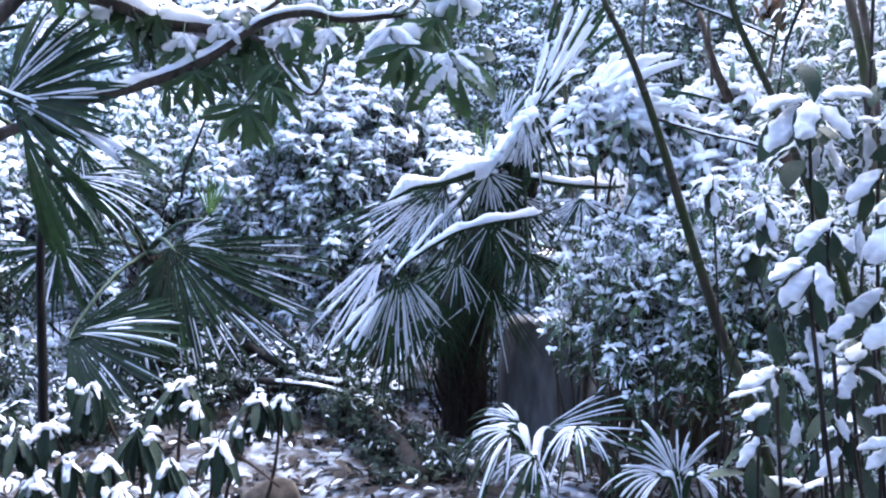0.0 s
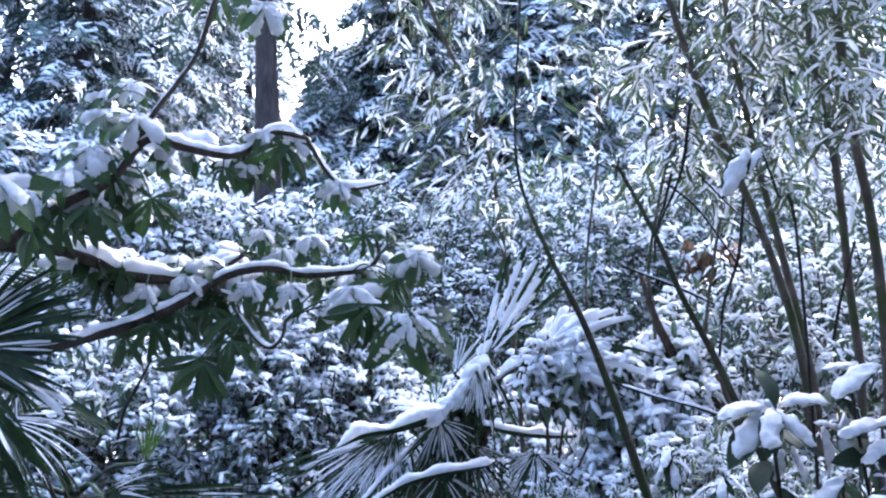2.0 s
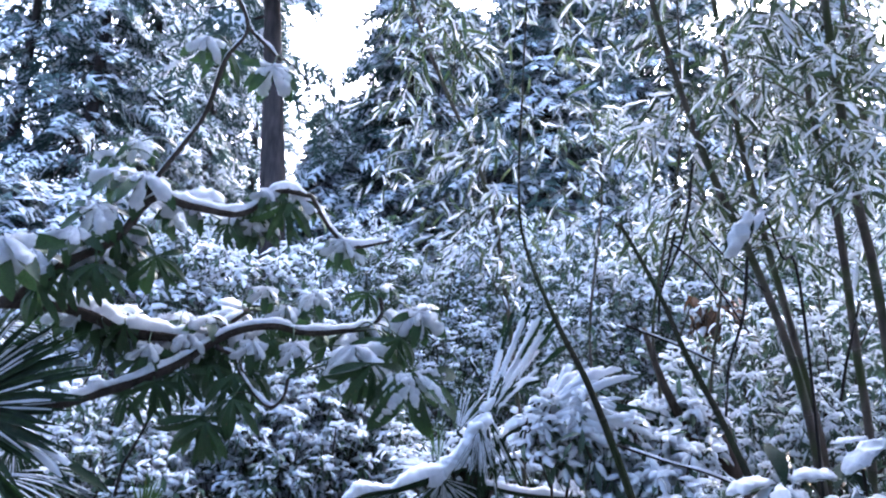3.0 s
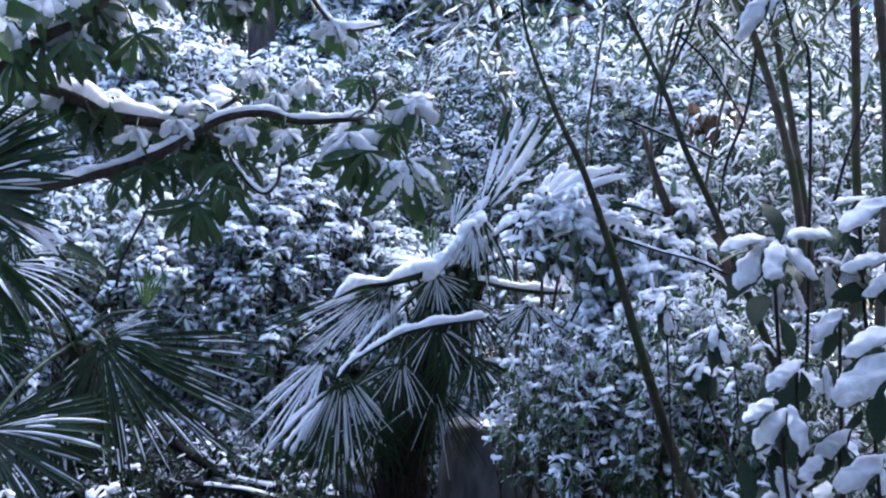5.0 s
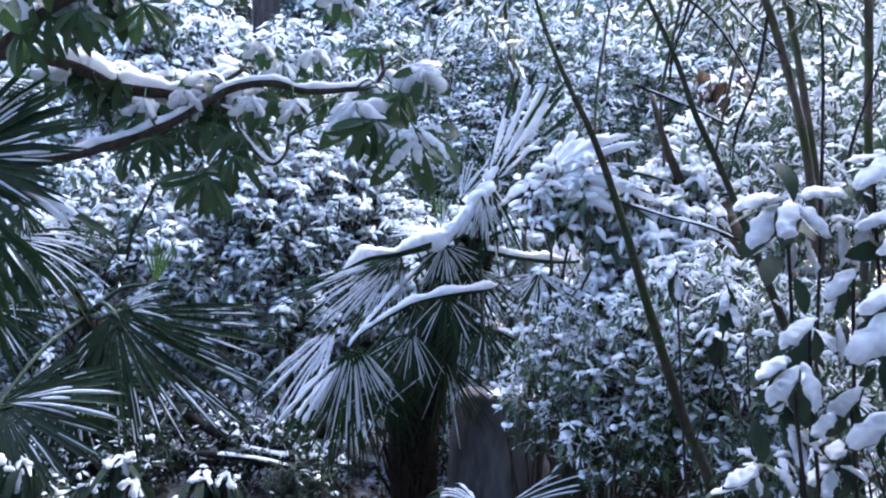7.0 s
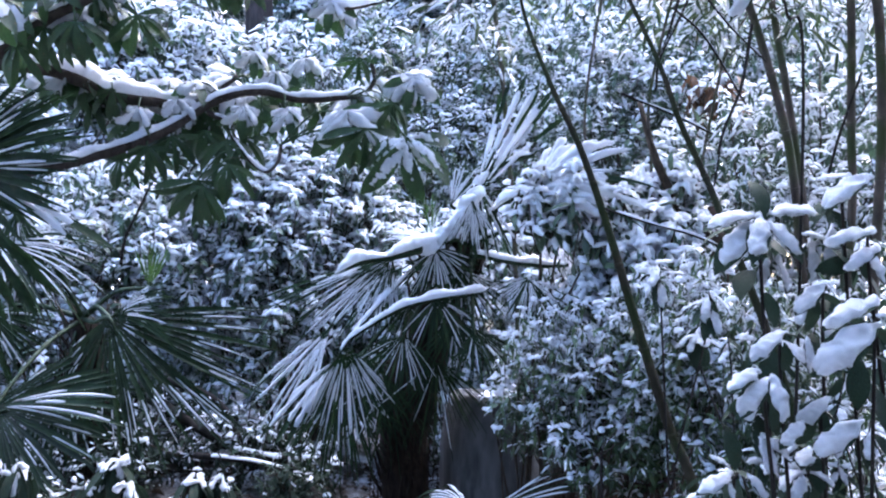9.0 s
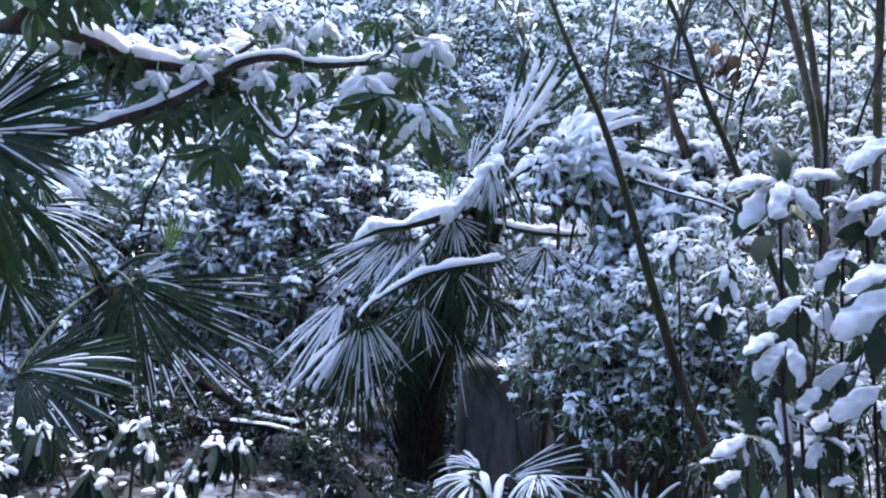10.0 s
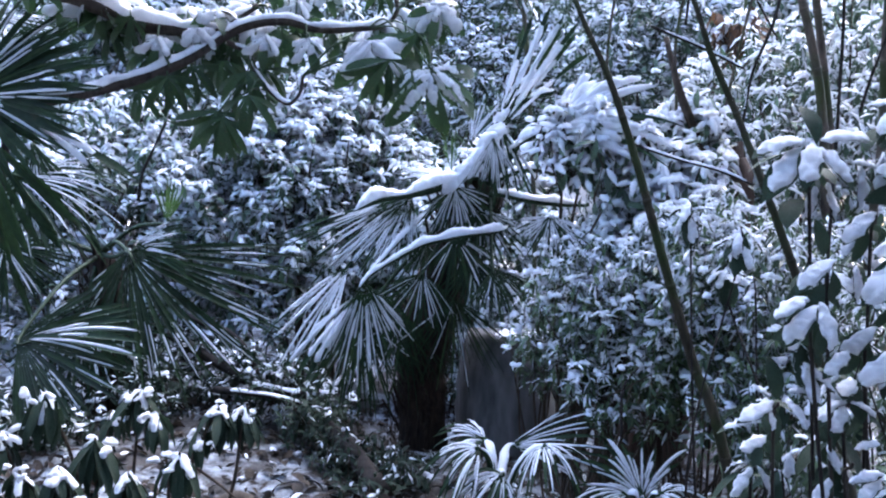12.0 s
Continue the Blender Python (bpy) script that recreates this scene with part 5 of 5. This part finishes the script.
# fine-twigged thickets in the middle distance
shrub("thicket", "distant thicket of fine snowy twigs and leaves", (0.6, 7.8, 0.0),
      [at((0.353, 7.698, 3.460), 0.7), at((1.089, 7.578, 3.601), 0.7), at((0.996, 7.224, 2.734), 0.7), at((0.339, 7.136, 2.417), 0.6), at((1.688, 7.308, 3.012), 0.7), at((1.519, 7.697, 4.019), 0.7), at((-0.005, 7.929, 4.084), 0.6)],
      1600, 6, 0.1, 0.3, 1.2, 0.2, 1.2, 0.35, SASA, 0.12, 0.4, 78, 30, category="thicket", rows=3)
shrub("thicket", "distant thicket of small-leaved snowy shrubs", (2.4, 6.6, 0.0),
      [at((1.918, 6.040, 3.439), 0.5), at((2.137, 5.819, 3.071), 0.5), at((2.662, 6.123, 3.566), 0.5), at((3.143, 6.044, 3.681), 0.6), at((3.750, 5.753, 3.551), 0.7), at((1.760, 5.686, 2.792), 0.45), at((2.640, 5.546, 2.913), 0.5)],
      1000, 6, 0.1, 0.36, 1.2, 0.2, 1.3, 0.6, LAUREL, 0.13, 0.4, 79, 30, category="thicket", rows=3)
shrub("thicket", "distant thicket of small-leaved snowy shrubs", (3.4, 9.0, 0.0),
      [at((2.933, 7.993, 4.138), 0.9), at((3.907, 7.903, 3.963), 0.9), at((4.877, 7.796, 3.851), 1.0), at((5.834, 7.619, 3.990), 1.0), at((2.108, 8.658, 4.060), 0.8), at((4.029, 7.628, 3.702), 1.1), at((2.835, 7.832, 3.230), 1.1), at((5.251, 7.448, 3.500), 1.1)],
      1000, 6, 0.16, 0.34, 1.2, 0.2, 1.3, 0.6, LAUREL, 0.13, 0.4, 80, 30, category="thicket", rows=3)
shrub("thicket", "distant thicket of snowy evergreen shrubs under the conifers", (-2.5, 10.2, 0.0),
      [at((-3.778, 10.322, 4.340), 1.0), at((-2.347, 10.105, 4.246), 1.0), at((-0.476, 9.833, 3.879), 0.9), at((-5.046, 10.534, 3.935), 1.0), at((0.688, 9.676, 3.343), 1.0), at((1.982, 9.487, 3.100), 1.0), at((-1.225, 9.986, 2.987), 1.0), at((-3.197, 9.803, 2.506), 1.2)],
      900, 6, 0.2, 0.34, 1.2, 0.2, 1.3, 0.6, LAUREL, 0.13, 0.4, 81, 30, category="thicket", rows=3)
shrub("laurel", "dark laurel behind the central palm with light snow", (0.55, 5.6, 0.0),
      [at((0.758, 5.075, 1.721), 0.45), at((0.421, 5.138, 1.476), 0.45), at((0.922, 4.867, 1.275), 0.45), at((0.644, 4.929, 0.815), 0.5), at((1.143, 5.016, 1.735), 0.4), at((0.046, 5.206, 1.229), 0.4)],
      1000, 7, 0.092, 0.34, 1.35, 0.3, 2.0, 1.0, LAUREL, 0.11, 0.5, 85, 30, rows=3)
shrub("undergrowth", "dark undergrowth of small leaves with scraps of snow", (-1.0, 4.6, 0.0),
      [at((-1.213, 4.578, 0.683), (0.4, 0.3, 0.22)), at((-0.734, 4.407, 0.651), (0.4, 0.3, 0.22)), at((-1.469, 4.304, 0.543), (0.4, 0.3, 0.25)), at((-0.434, 4.258, 0.552), (0.3, 0.3, 0.2)), at((-1.975, 4.473, 0.438), (0.4, 0.3, 0.25))],
      600, 6, 0.07, 0.3, 1.3, 0.3, 0.4, 0.15, RHODO, 0.11, 0.5, 86, 30, stem_r=0.006, rows=3)
shrub("undergrowth", "dark low leaves and litter at the palm's foot", (0.1, 3.9, 0.0),
      [at((-0.251, 3.619, 0.419), (0.25, 0.25, 0.12)), at((-0.427, 3.951, 0.503), (0.25, 0.25, 0.15)), at((-0.044, 3.386, 0.408), (0.25, 0.2, 0.12)), at((-0.210, 3.207, 0.394), (0.2, 0.2, 0.08))],
      260, 6, 0.06, 0.3, 1.3, 0.4, 0.1, 0.03, RHODO, 0.11, 0.5, 87, 16, stem_r=0.005, rows=3)
# low rhododendron with drooping leaves beside the path
DROOP = [mesh_of("drooping_leaf", leaf_shape(0.18, b, 0.2, q, 9)) for b, q in ((0.6, 0.45), (0.9, 0.5), (0.4, 0.55))]
DROOP_SNOW = [mesh_of("drooping_leaf_snow", crumbled(pad_shape(0.18, b, 0.05, q, 0.0, e, 11, k, 5), 0.04, k)) for b, q, e, k in ((0.6, 0.45, 0.5, 1), (0.9, 0.5, 0.36, 2), (0.4, 0.55, 0.42, 3))]
HEAD_SNOW = [mesh_of("head_snow", crumbled(dome_shape(k, 5, 14), 0.16, k)) for k in (1, 2, 3)]
for me in DROOP:
    me.materials.append(RHODO)
for me in DROOP_SNOW + HEAD_SNOW:
    me.materials.append(SNOW)
rng = np.random.default_rng(82)
low_rhodo = thing("rhododendron", (-1.35, 2.75, 0.0), "low rhododendron, leaves drooping with cold, snow-capped heads", "shrub", "rhododendrons")
for p, k in (((-1.427, 2.850, 0.923), 1.1), ((-1.549, 2.750, 0.803), 1.1), ((-1.640, 2.700, 0.770), 1.0), ((-1.296, 2.600, 0.720), 1.0), ((-1.216, 2.750, 0.774), 1.2), ((-1.115, 3.000, 0.899), 1.1), ((-1.041, 2.950, 0.820), 0.9), ((-0.904, 2.700, 0.732), 1.1), ((-0.810, 3.000, 0.832), 1.1), ((-0.713, 3.050, 0.814), 1.0), ((-1.061, 2.600, 0.698), 0.9), ((-0.883, 2.950, 0.747), 0.8), ((-1.420, 2.600, 0.707), 0.9), ((-0.990, 2.550, 0.609), 0.9), ((-1.209, 2.500, 0.633), 1.0), ((-1.517, 2.550, 0.664), 1.0), ((-1.239, 3.050, 0.799), 0.8)):
    p = np.array(p) - (0, 0, 0.02)
    foot = np.array((-1.3 + 0.6 * (p[0] + 1.3), 2.85 + 0.1 * rng.normal(), -0.03))
    part("stem", tube(smooth_line([foot, foot + (p - foot) * 0.55 + np.r_[0.06 * rng.normal(size=2), 0.0], p], 5), (0.011, 0.008, 0.005), 6, 0.1), STEM, low_rhodo)
    n = 20
    for i in range(n):
        t = 2.4 * i + 0.4 * rng.normal()
        d = np.array((np.cos(t), np.sin(t), -0.5 - 1.5 * rng.random()))
        size, j = 0.165 * k * (0.75 + 0.45 * rng.random()), int(rng.integers(3))
        leaf = piece("leaf", DROOP[j], frames(p - UP * 0.025 * rng.random(), d, UP, (size, size, size))[0], low_rhodo)
        if d[2] > -1.5 and rng.random() < 0.5:
            new("leaf_snow", DROOP_SNOW[j]).parent = leaf
    for _ in range(4):
        w = 0.03 * k * (0.7 + 0.7 * rng.random())
        piece("snow", HEAD_SNOW[int(rng.integers(3))], frames(p + np.r_[0.04 * rng.normal(size=2), -0.05 * rng.random()], rng.normal(size=3) * (1, 1, 0.5), UP + 0.3 * rng.normal(size=3), (w * 1.4, w, w * 0.8))[0], low_rhodo)
shrub("undergrowth", "dark undergrowth along the path's edge", (-2.2, 3.9, 0.0),
      [at((-2.456, 4.153, 0.678), (0.4, 0.3, 0.3)), at((-2.093, 3.610, 0.401), (0.4, 0.3, 0.25)), at((-1.815, 3.797, 0.510), (0.35, 0.3, 0.2)), at((-2.915, 4.712, 1.125), (0.5, 0.4, 0.4))],
      760, 6, 0.08, 0.3, 1.3, 0.4, 0.3, 0.1, RHODO, 0.11, 0.5, 88, 16, stem_r=0.006, rows=3)

# ---------------------------------------------------------------- withered trunk, brown leaves, fallen boughs
rot = thing("tree_stump", (1.35, 3.9, 0.0), "brown rotten stump with peeling bark", "tree stump")
part("trunk", tube(smooth_line([(1.38, 3.95, -0.05), (1.608, 3.531, 1.625), (1.582, 3.523, 1.912), (1.568, 3.517, 2.114)], 5), (0.17, 0.13, 0.12, 0.09), 12, 0.25), bark_material("rotten_bark", (0.02, 0.013, 0.01), (0.075, 0.05, 0.038), 18), rot)
snag = thing("dead_stem", (1.2, 3.75, 0.0), "slanting dead brown stem", "branch")
part("stem", tube(smooth_line([(1.591, 3.343, 1.354), (1.496, 3.343, 1.680), (1.374, 3.348, 2.005), (1.269, 3.354, 2.248), (1.232, 3.450, 2.514)], 5), (0.035, 0.03, 0.022, 0.012), 8, 0.15), STEM, snag)
shrub("withered_shrub", "shrub with rusty brown withered leaves and some snow", (1.75, 5.4, 0.0),
      [at((2.425, 4.968, 2.994), (0.2, 0.2, 0.15))], 45, 6, 0.14, 0.4, 1.6, 0.6, 0.3, 0.15, BROWN_LEAF, 0.1, 0.5, 83, 10)
rng = np.random.default_rng(9)
for pts, r in (([(-1.318, 4.601, 0.849), (-1.031, 4.452, 0.708), (-0.789, 4.311, 0.606), (-0.495, 4.166, 0.574)], 0.035),
               ([(-1.238, 4.695, 0.940), (-0.915, 4.542, 0.828), (-0.732, 4.402, 0.552)], 0.025),
               ([(-0.999, 4.239, 0.590), (-0.707, 4.097, 0.591), (-0.429, 4.054, 0.538)], 0.02)):
    line = smooth_line(pts, 5)
    bough = thing("fallen_branch", tuple(line[-1]), "dark wet fallen branch with strips of snow", "branch", "fallen branches")
    part("branch", tube(line, (r, r * 0.8, r * 0.6), 8, 0.2), DARKWOOD, bough)
    part("snow", snow_ridge(line, r * 0.6, 0.015, 1.0, 3, 0.4), SNOW, bough)

edging = thing("log", (-0.135, 3.173, 0.416), "dark wet log edging the path", "log")
line = smooth_line([(-0.123, 3.169, 0.366), (-0.232, 3.582, 0.422), (-0.417, 4.099, 0.463), (-0.706, 4.928, 0.558)], 5)
part("wood", tube(line, (0.05, 0.045, 0.04), 10, 0.15), DARKWOOD, edging)
part("snow", snow_ridge(line, 0.03, 0.015, 1.0, 8, 0.5), SNOW, edging)
# cut block and bare stick beside the path
block = thing("stone", (-0.784, 3.015, 0.366), "tan weathered stone beside the path", "stone")
part("body", scatter([dome_shape(12, 5, 12)], frames((-0.766, 3.011, 0.318), (1, 0.2, 0), UP, (0.22, 0.18, 0.24))), STONE, block)

stick = thing("stick", (-0.871, 2.933, 0.588), "pale bare stick leaning on the stone", "stick")
part("wood", tube(smooth_line([(-0.873, 2.883, 0.592), (-0.791, 2.854, 0.542), (-0.697, 2.814, 0.480)], 5), (0.006, 0.004), 6, 0.1), STEM, stick)

# fallen leaves and scraps of snow over the path
rng = np.random.default_rng(17)
n = 2600
xy = np.stack([rng.uniform(-2.0, 1.6, n), rng.uniform(2.4, 5.0, n)], 1)
spot = np.column_stack([xy, ground_height(xy[:, 0], xy[:, 1]) + 0.012 + 0.02 * rng.random(n)])
way = np.column_stack([rng.normal(size=(n, 2)), 0.25 * rng.normal(size=n)])
size = (0.05 + 0.06 * rng.random(n))[:, None] * np.ones(3)
lay = frames(spot, way, UP + 0.35 * rng.normal(size=(n, 3)), size)
litter = thing("leaf_litter", (-0.4, 3.2, 0.34), "dark fallen leaves scattered over the path, flecked with snow", "leaf litter")
part("leaf_mass", scatter([leaf_shape(w, 0.6, 0.2, 0.5, 4) for w in (0.35, 0.5, 0.25)], lay), LITTER, litter, kind="stuff")
part("snow", scatter([pad_shape(w, 0.6, 0.06, 0.5, 0.1, 0.75, 4, k, 5) for w, k in ((0.3, 1), (0.4, 2), (0.25, 3))], lay[rng.random(n) < 0.08]), SNOW, litter, kind="stuff")

# ---------------------------------------------------------------- conifers
def spray_shape(seed, lift=0.0, wide=1.0, fingers=4):
    """A flat drooping spray of needles, one long: a narrow midrib blade and thin side fingers."""
    r = np.random.default_rng(seed)
    v, f = [], []
    blades = [(0.0, 0.0, 1.0)] + [(0.08 + 0.72 * k / (fingers - 1) + 0.05 * r.normal(), sg * (0.7 + 0.3 * r.random()), (0.5 - 0.3 * k / (fingers - 1)) * (0.8 + 0.4 * r.random())) for k in range(fingers) for sg in (-1, 1)]
    for x, a, ln in blades:
        d, s, w = np.array((np.cos(a), np.sin(a))), np.array((-np.sin(a), np.cos(a))), 0.04 * wide * (0.9 + 0.4 * r.random())
        for u, h in ((0, -1), (0, 1), (1, 0)):
            q = np.array((x, 0)) + d * ln * u + s * w * h
            v.append((q[0], q[1], lift * (1 - 0.6 * u) - 0.22 * q[0] ** 2 - 0.5 * q[1] ** 2 + 0.03 * r.normal()))
        f.append((len(v) - 3, len(v) - 2, len(v) - 1))
    return np.array(v), np.array(f)


NEEDLE = [spray_shape(s, 0.0, 1.25) for s in (1, 2, 3, 4)]
NEEDLE_SNOW = [spray_shape(s, 0.03, 1.3) for s in (1, 2, 3, 4)]


def conifer(label, foot, height, radius, boughs, lo, reach, seed, snow=0.6, droop=0.35, spray=0.45, gap=0.16, lean=0.0):
    global rng
    rng = np.random.default_rng(seed)
    foot = np.array(foot, float)
    root = thing("conifer", tuple(foot), label, "tree", "conifers")
    line = smooth_line([foot - UP * 0.1, foot + UP * height * 0.4 + np.array((lean * height * 0.4, 0, 0)) + 0.06 * rng.normal(size=3) * np.array((1, 1, 0)), foot + UP * height + np.array((lean * height, 0, 0))], 8)
    part("trunk", tube(line, (radius, radius * 0.8, radius * 0.2), 14, 0.08), TRUNK, root)
    P, D, N = [], [], []
    for i in range(boughs):
        h = lo + (height - lo) * (i + rng.random()) / boughs
        t = 2.4 * i + rng.random()
        L = reach * (1 - 0.8 * (h - lo) / (height - lo)) * (0.7 + 0.5 * rng.random())
        o = np.array((np.cos(t), np.sin(t), 0.0))
        p = foot + UP * h + np.array((lean * h, 0, 0))
        br = smooth_line([p, p + o * L * 0.5 - UP * droop * 0.15 * L, p + o * L - UP * droop * L], 4)
        part("bough", tube(br, (0.03, 0.008), 3), TRUNK, root)
        side = np.cross(o, UP)
        for j, q in enumerate(br[1:]):
            for sgn in (-1, 1):
                w = L * 0.38 * (1 - 0.65 * j / len(br)) + 0.1
                for k in range(max(2, int(w / gap))):
                    u = (k + rng.random()) / max(2, int(w / gap))
                    b = q + sgn * side * w * u + o * 0.3 * w * u - UP * 0.5 * droop * w * u + 0.04 * rng.normal(size=3)
                    P.append(b), D.append(unit(o + sgn * side * (0.3 + 0.6 * rng.random()) - UP * (droop + 0.5 * rng.random()) + 0.2 * rng.normal(size=3))), N.append(unit(UP + 0.35 * rng.normal(size=3)))
    P, D, N = np.array(P), np.array(D), np.array(N)
    s = spray * (0.7 + 0.6 * rng.random(len(P)))
    m = frames(P, D, N, np.stack([s, s * 1.2, s], 1))
    part("needles", scatter(NEEDLE, m), HAZED_NEEDLES, root, kind="stuff")
    part("snow", scatter(NEEDLE_SNOW, m[rng.random(len(m)) < snow]), SNOW, root, kind="stuff")


FIR = "tall conifer with bare lower trunk and drooping snowy boughs"
YOUNG = "young blue-green conifer with snow on its flat sprays"
conifer(FIR, (-1.064, 11.0, 0.0), 14, 0.24, 14, 8.0, 1.6, 201, 0.5, 0.6, 0.45, lean=-0.0680)
for i, (foot, tall, thick, n, lo, reach) in enumerate((
        ((-5.069, 14.037, -0.180), 14, 0.2, 52, 3.2, 2.8), ((-3.508, 17.501, -0.231), 15, 0.18, 52, 4.2, 2.6), ((-4.460, 15.474, -0.004), 14, 0.16, 60, 3.4, 2.8),
        ((-2.685, 19.546, -0.459), 15, 0.18, 56, 3.4, 2.6), ((-6.671, 14.716, 0.086), 14, 0.18, 56, 3.0, 3.0), ((-5.088, 22.067, -0.732), 16, 0.2, 60, 3.0, 3.4))):
    conifer(FIR, foot, tall, thick, n, lo, reach, 220 + i, 0.55, 0.5, 0.46, 0.22)
for i, (foot, tall, n, reach) in enumerate((
        ((-0.265, 14.581, 1.027), 8.3, 80, 2.2), ((-1.259, 20.045, 0.761), 7.0, 70, 2.2), ((0.937, 13.340, 1.093), 11.6, 95, 2.1), ((2.470, 15.242, 1.013), 11.2, 90, 2.4), ((2.902, 10.924, 1.221), 9.5, 90, 2.2),
        ((1.453, 19.646, 0.798), 10.0, 80, 3.0), ((5.147, 14.848, 1.050), 12.2, 90, 2.8), ((6.282, 13.618, 1.116), 12.0, 76, 2.6), ((9.396, 15.287, 1.057), 12.0, 70, 2.8), ((9.680, 13.118, 1.162), 10.8, 64, 2.4),
        ((-2.630, 12.801, 1.095), 4.6, 60, 1.6), ((-3.692, 11.362, 1.157), 4.9, 60, 1.9), ((-5.041, 11.560, 1.138), 4.9, 60, 1.9), ((8.401, 19.688, 0.842), 8.0, 70, 3.0))):
    up = foot[2] - 0.3
    conifer(YOUNG, (foot[0], foot[1], 0.3), tall + up, 0.12, n, 1.6 + up, reach, 240 + i, 0.65, 0.4, 0.5, 0.24)
# unseen conifers added beside and behind the camera to shade the near plants
for i, (x, y) in enumerate(((3.1, 0.5), (-3.5, 0.7))):
    conifer(FIR, (x, y, 0.0), 11, 0.17, 40, 5.4, 2.7, 330 + i, 0.5, 0.25, 0.5, 0.26)
# these added ones screen off the low sky behind the path
for i, (x, y, tall) in enumerate(((-4.2, -5.0, 10), (-1.2, -6.5, 11), (1.8, -5.4, 10), (4.8, -4.2, 10), (-6.5, -1.0, 9), (6.8, -0.5, 9))):
    conifer(YOUNG, (x, y, 0.0), tall, 0.14, 60, 1.2, 2.4, 300 + i, 0.5, 0.4, 0.7, 0.32)
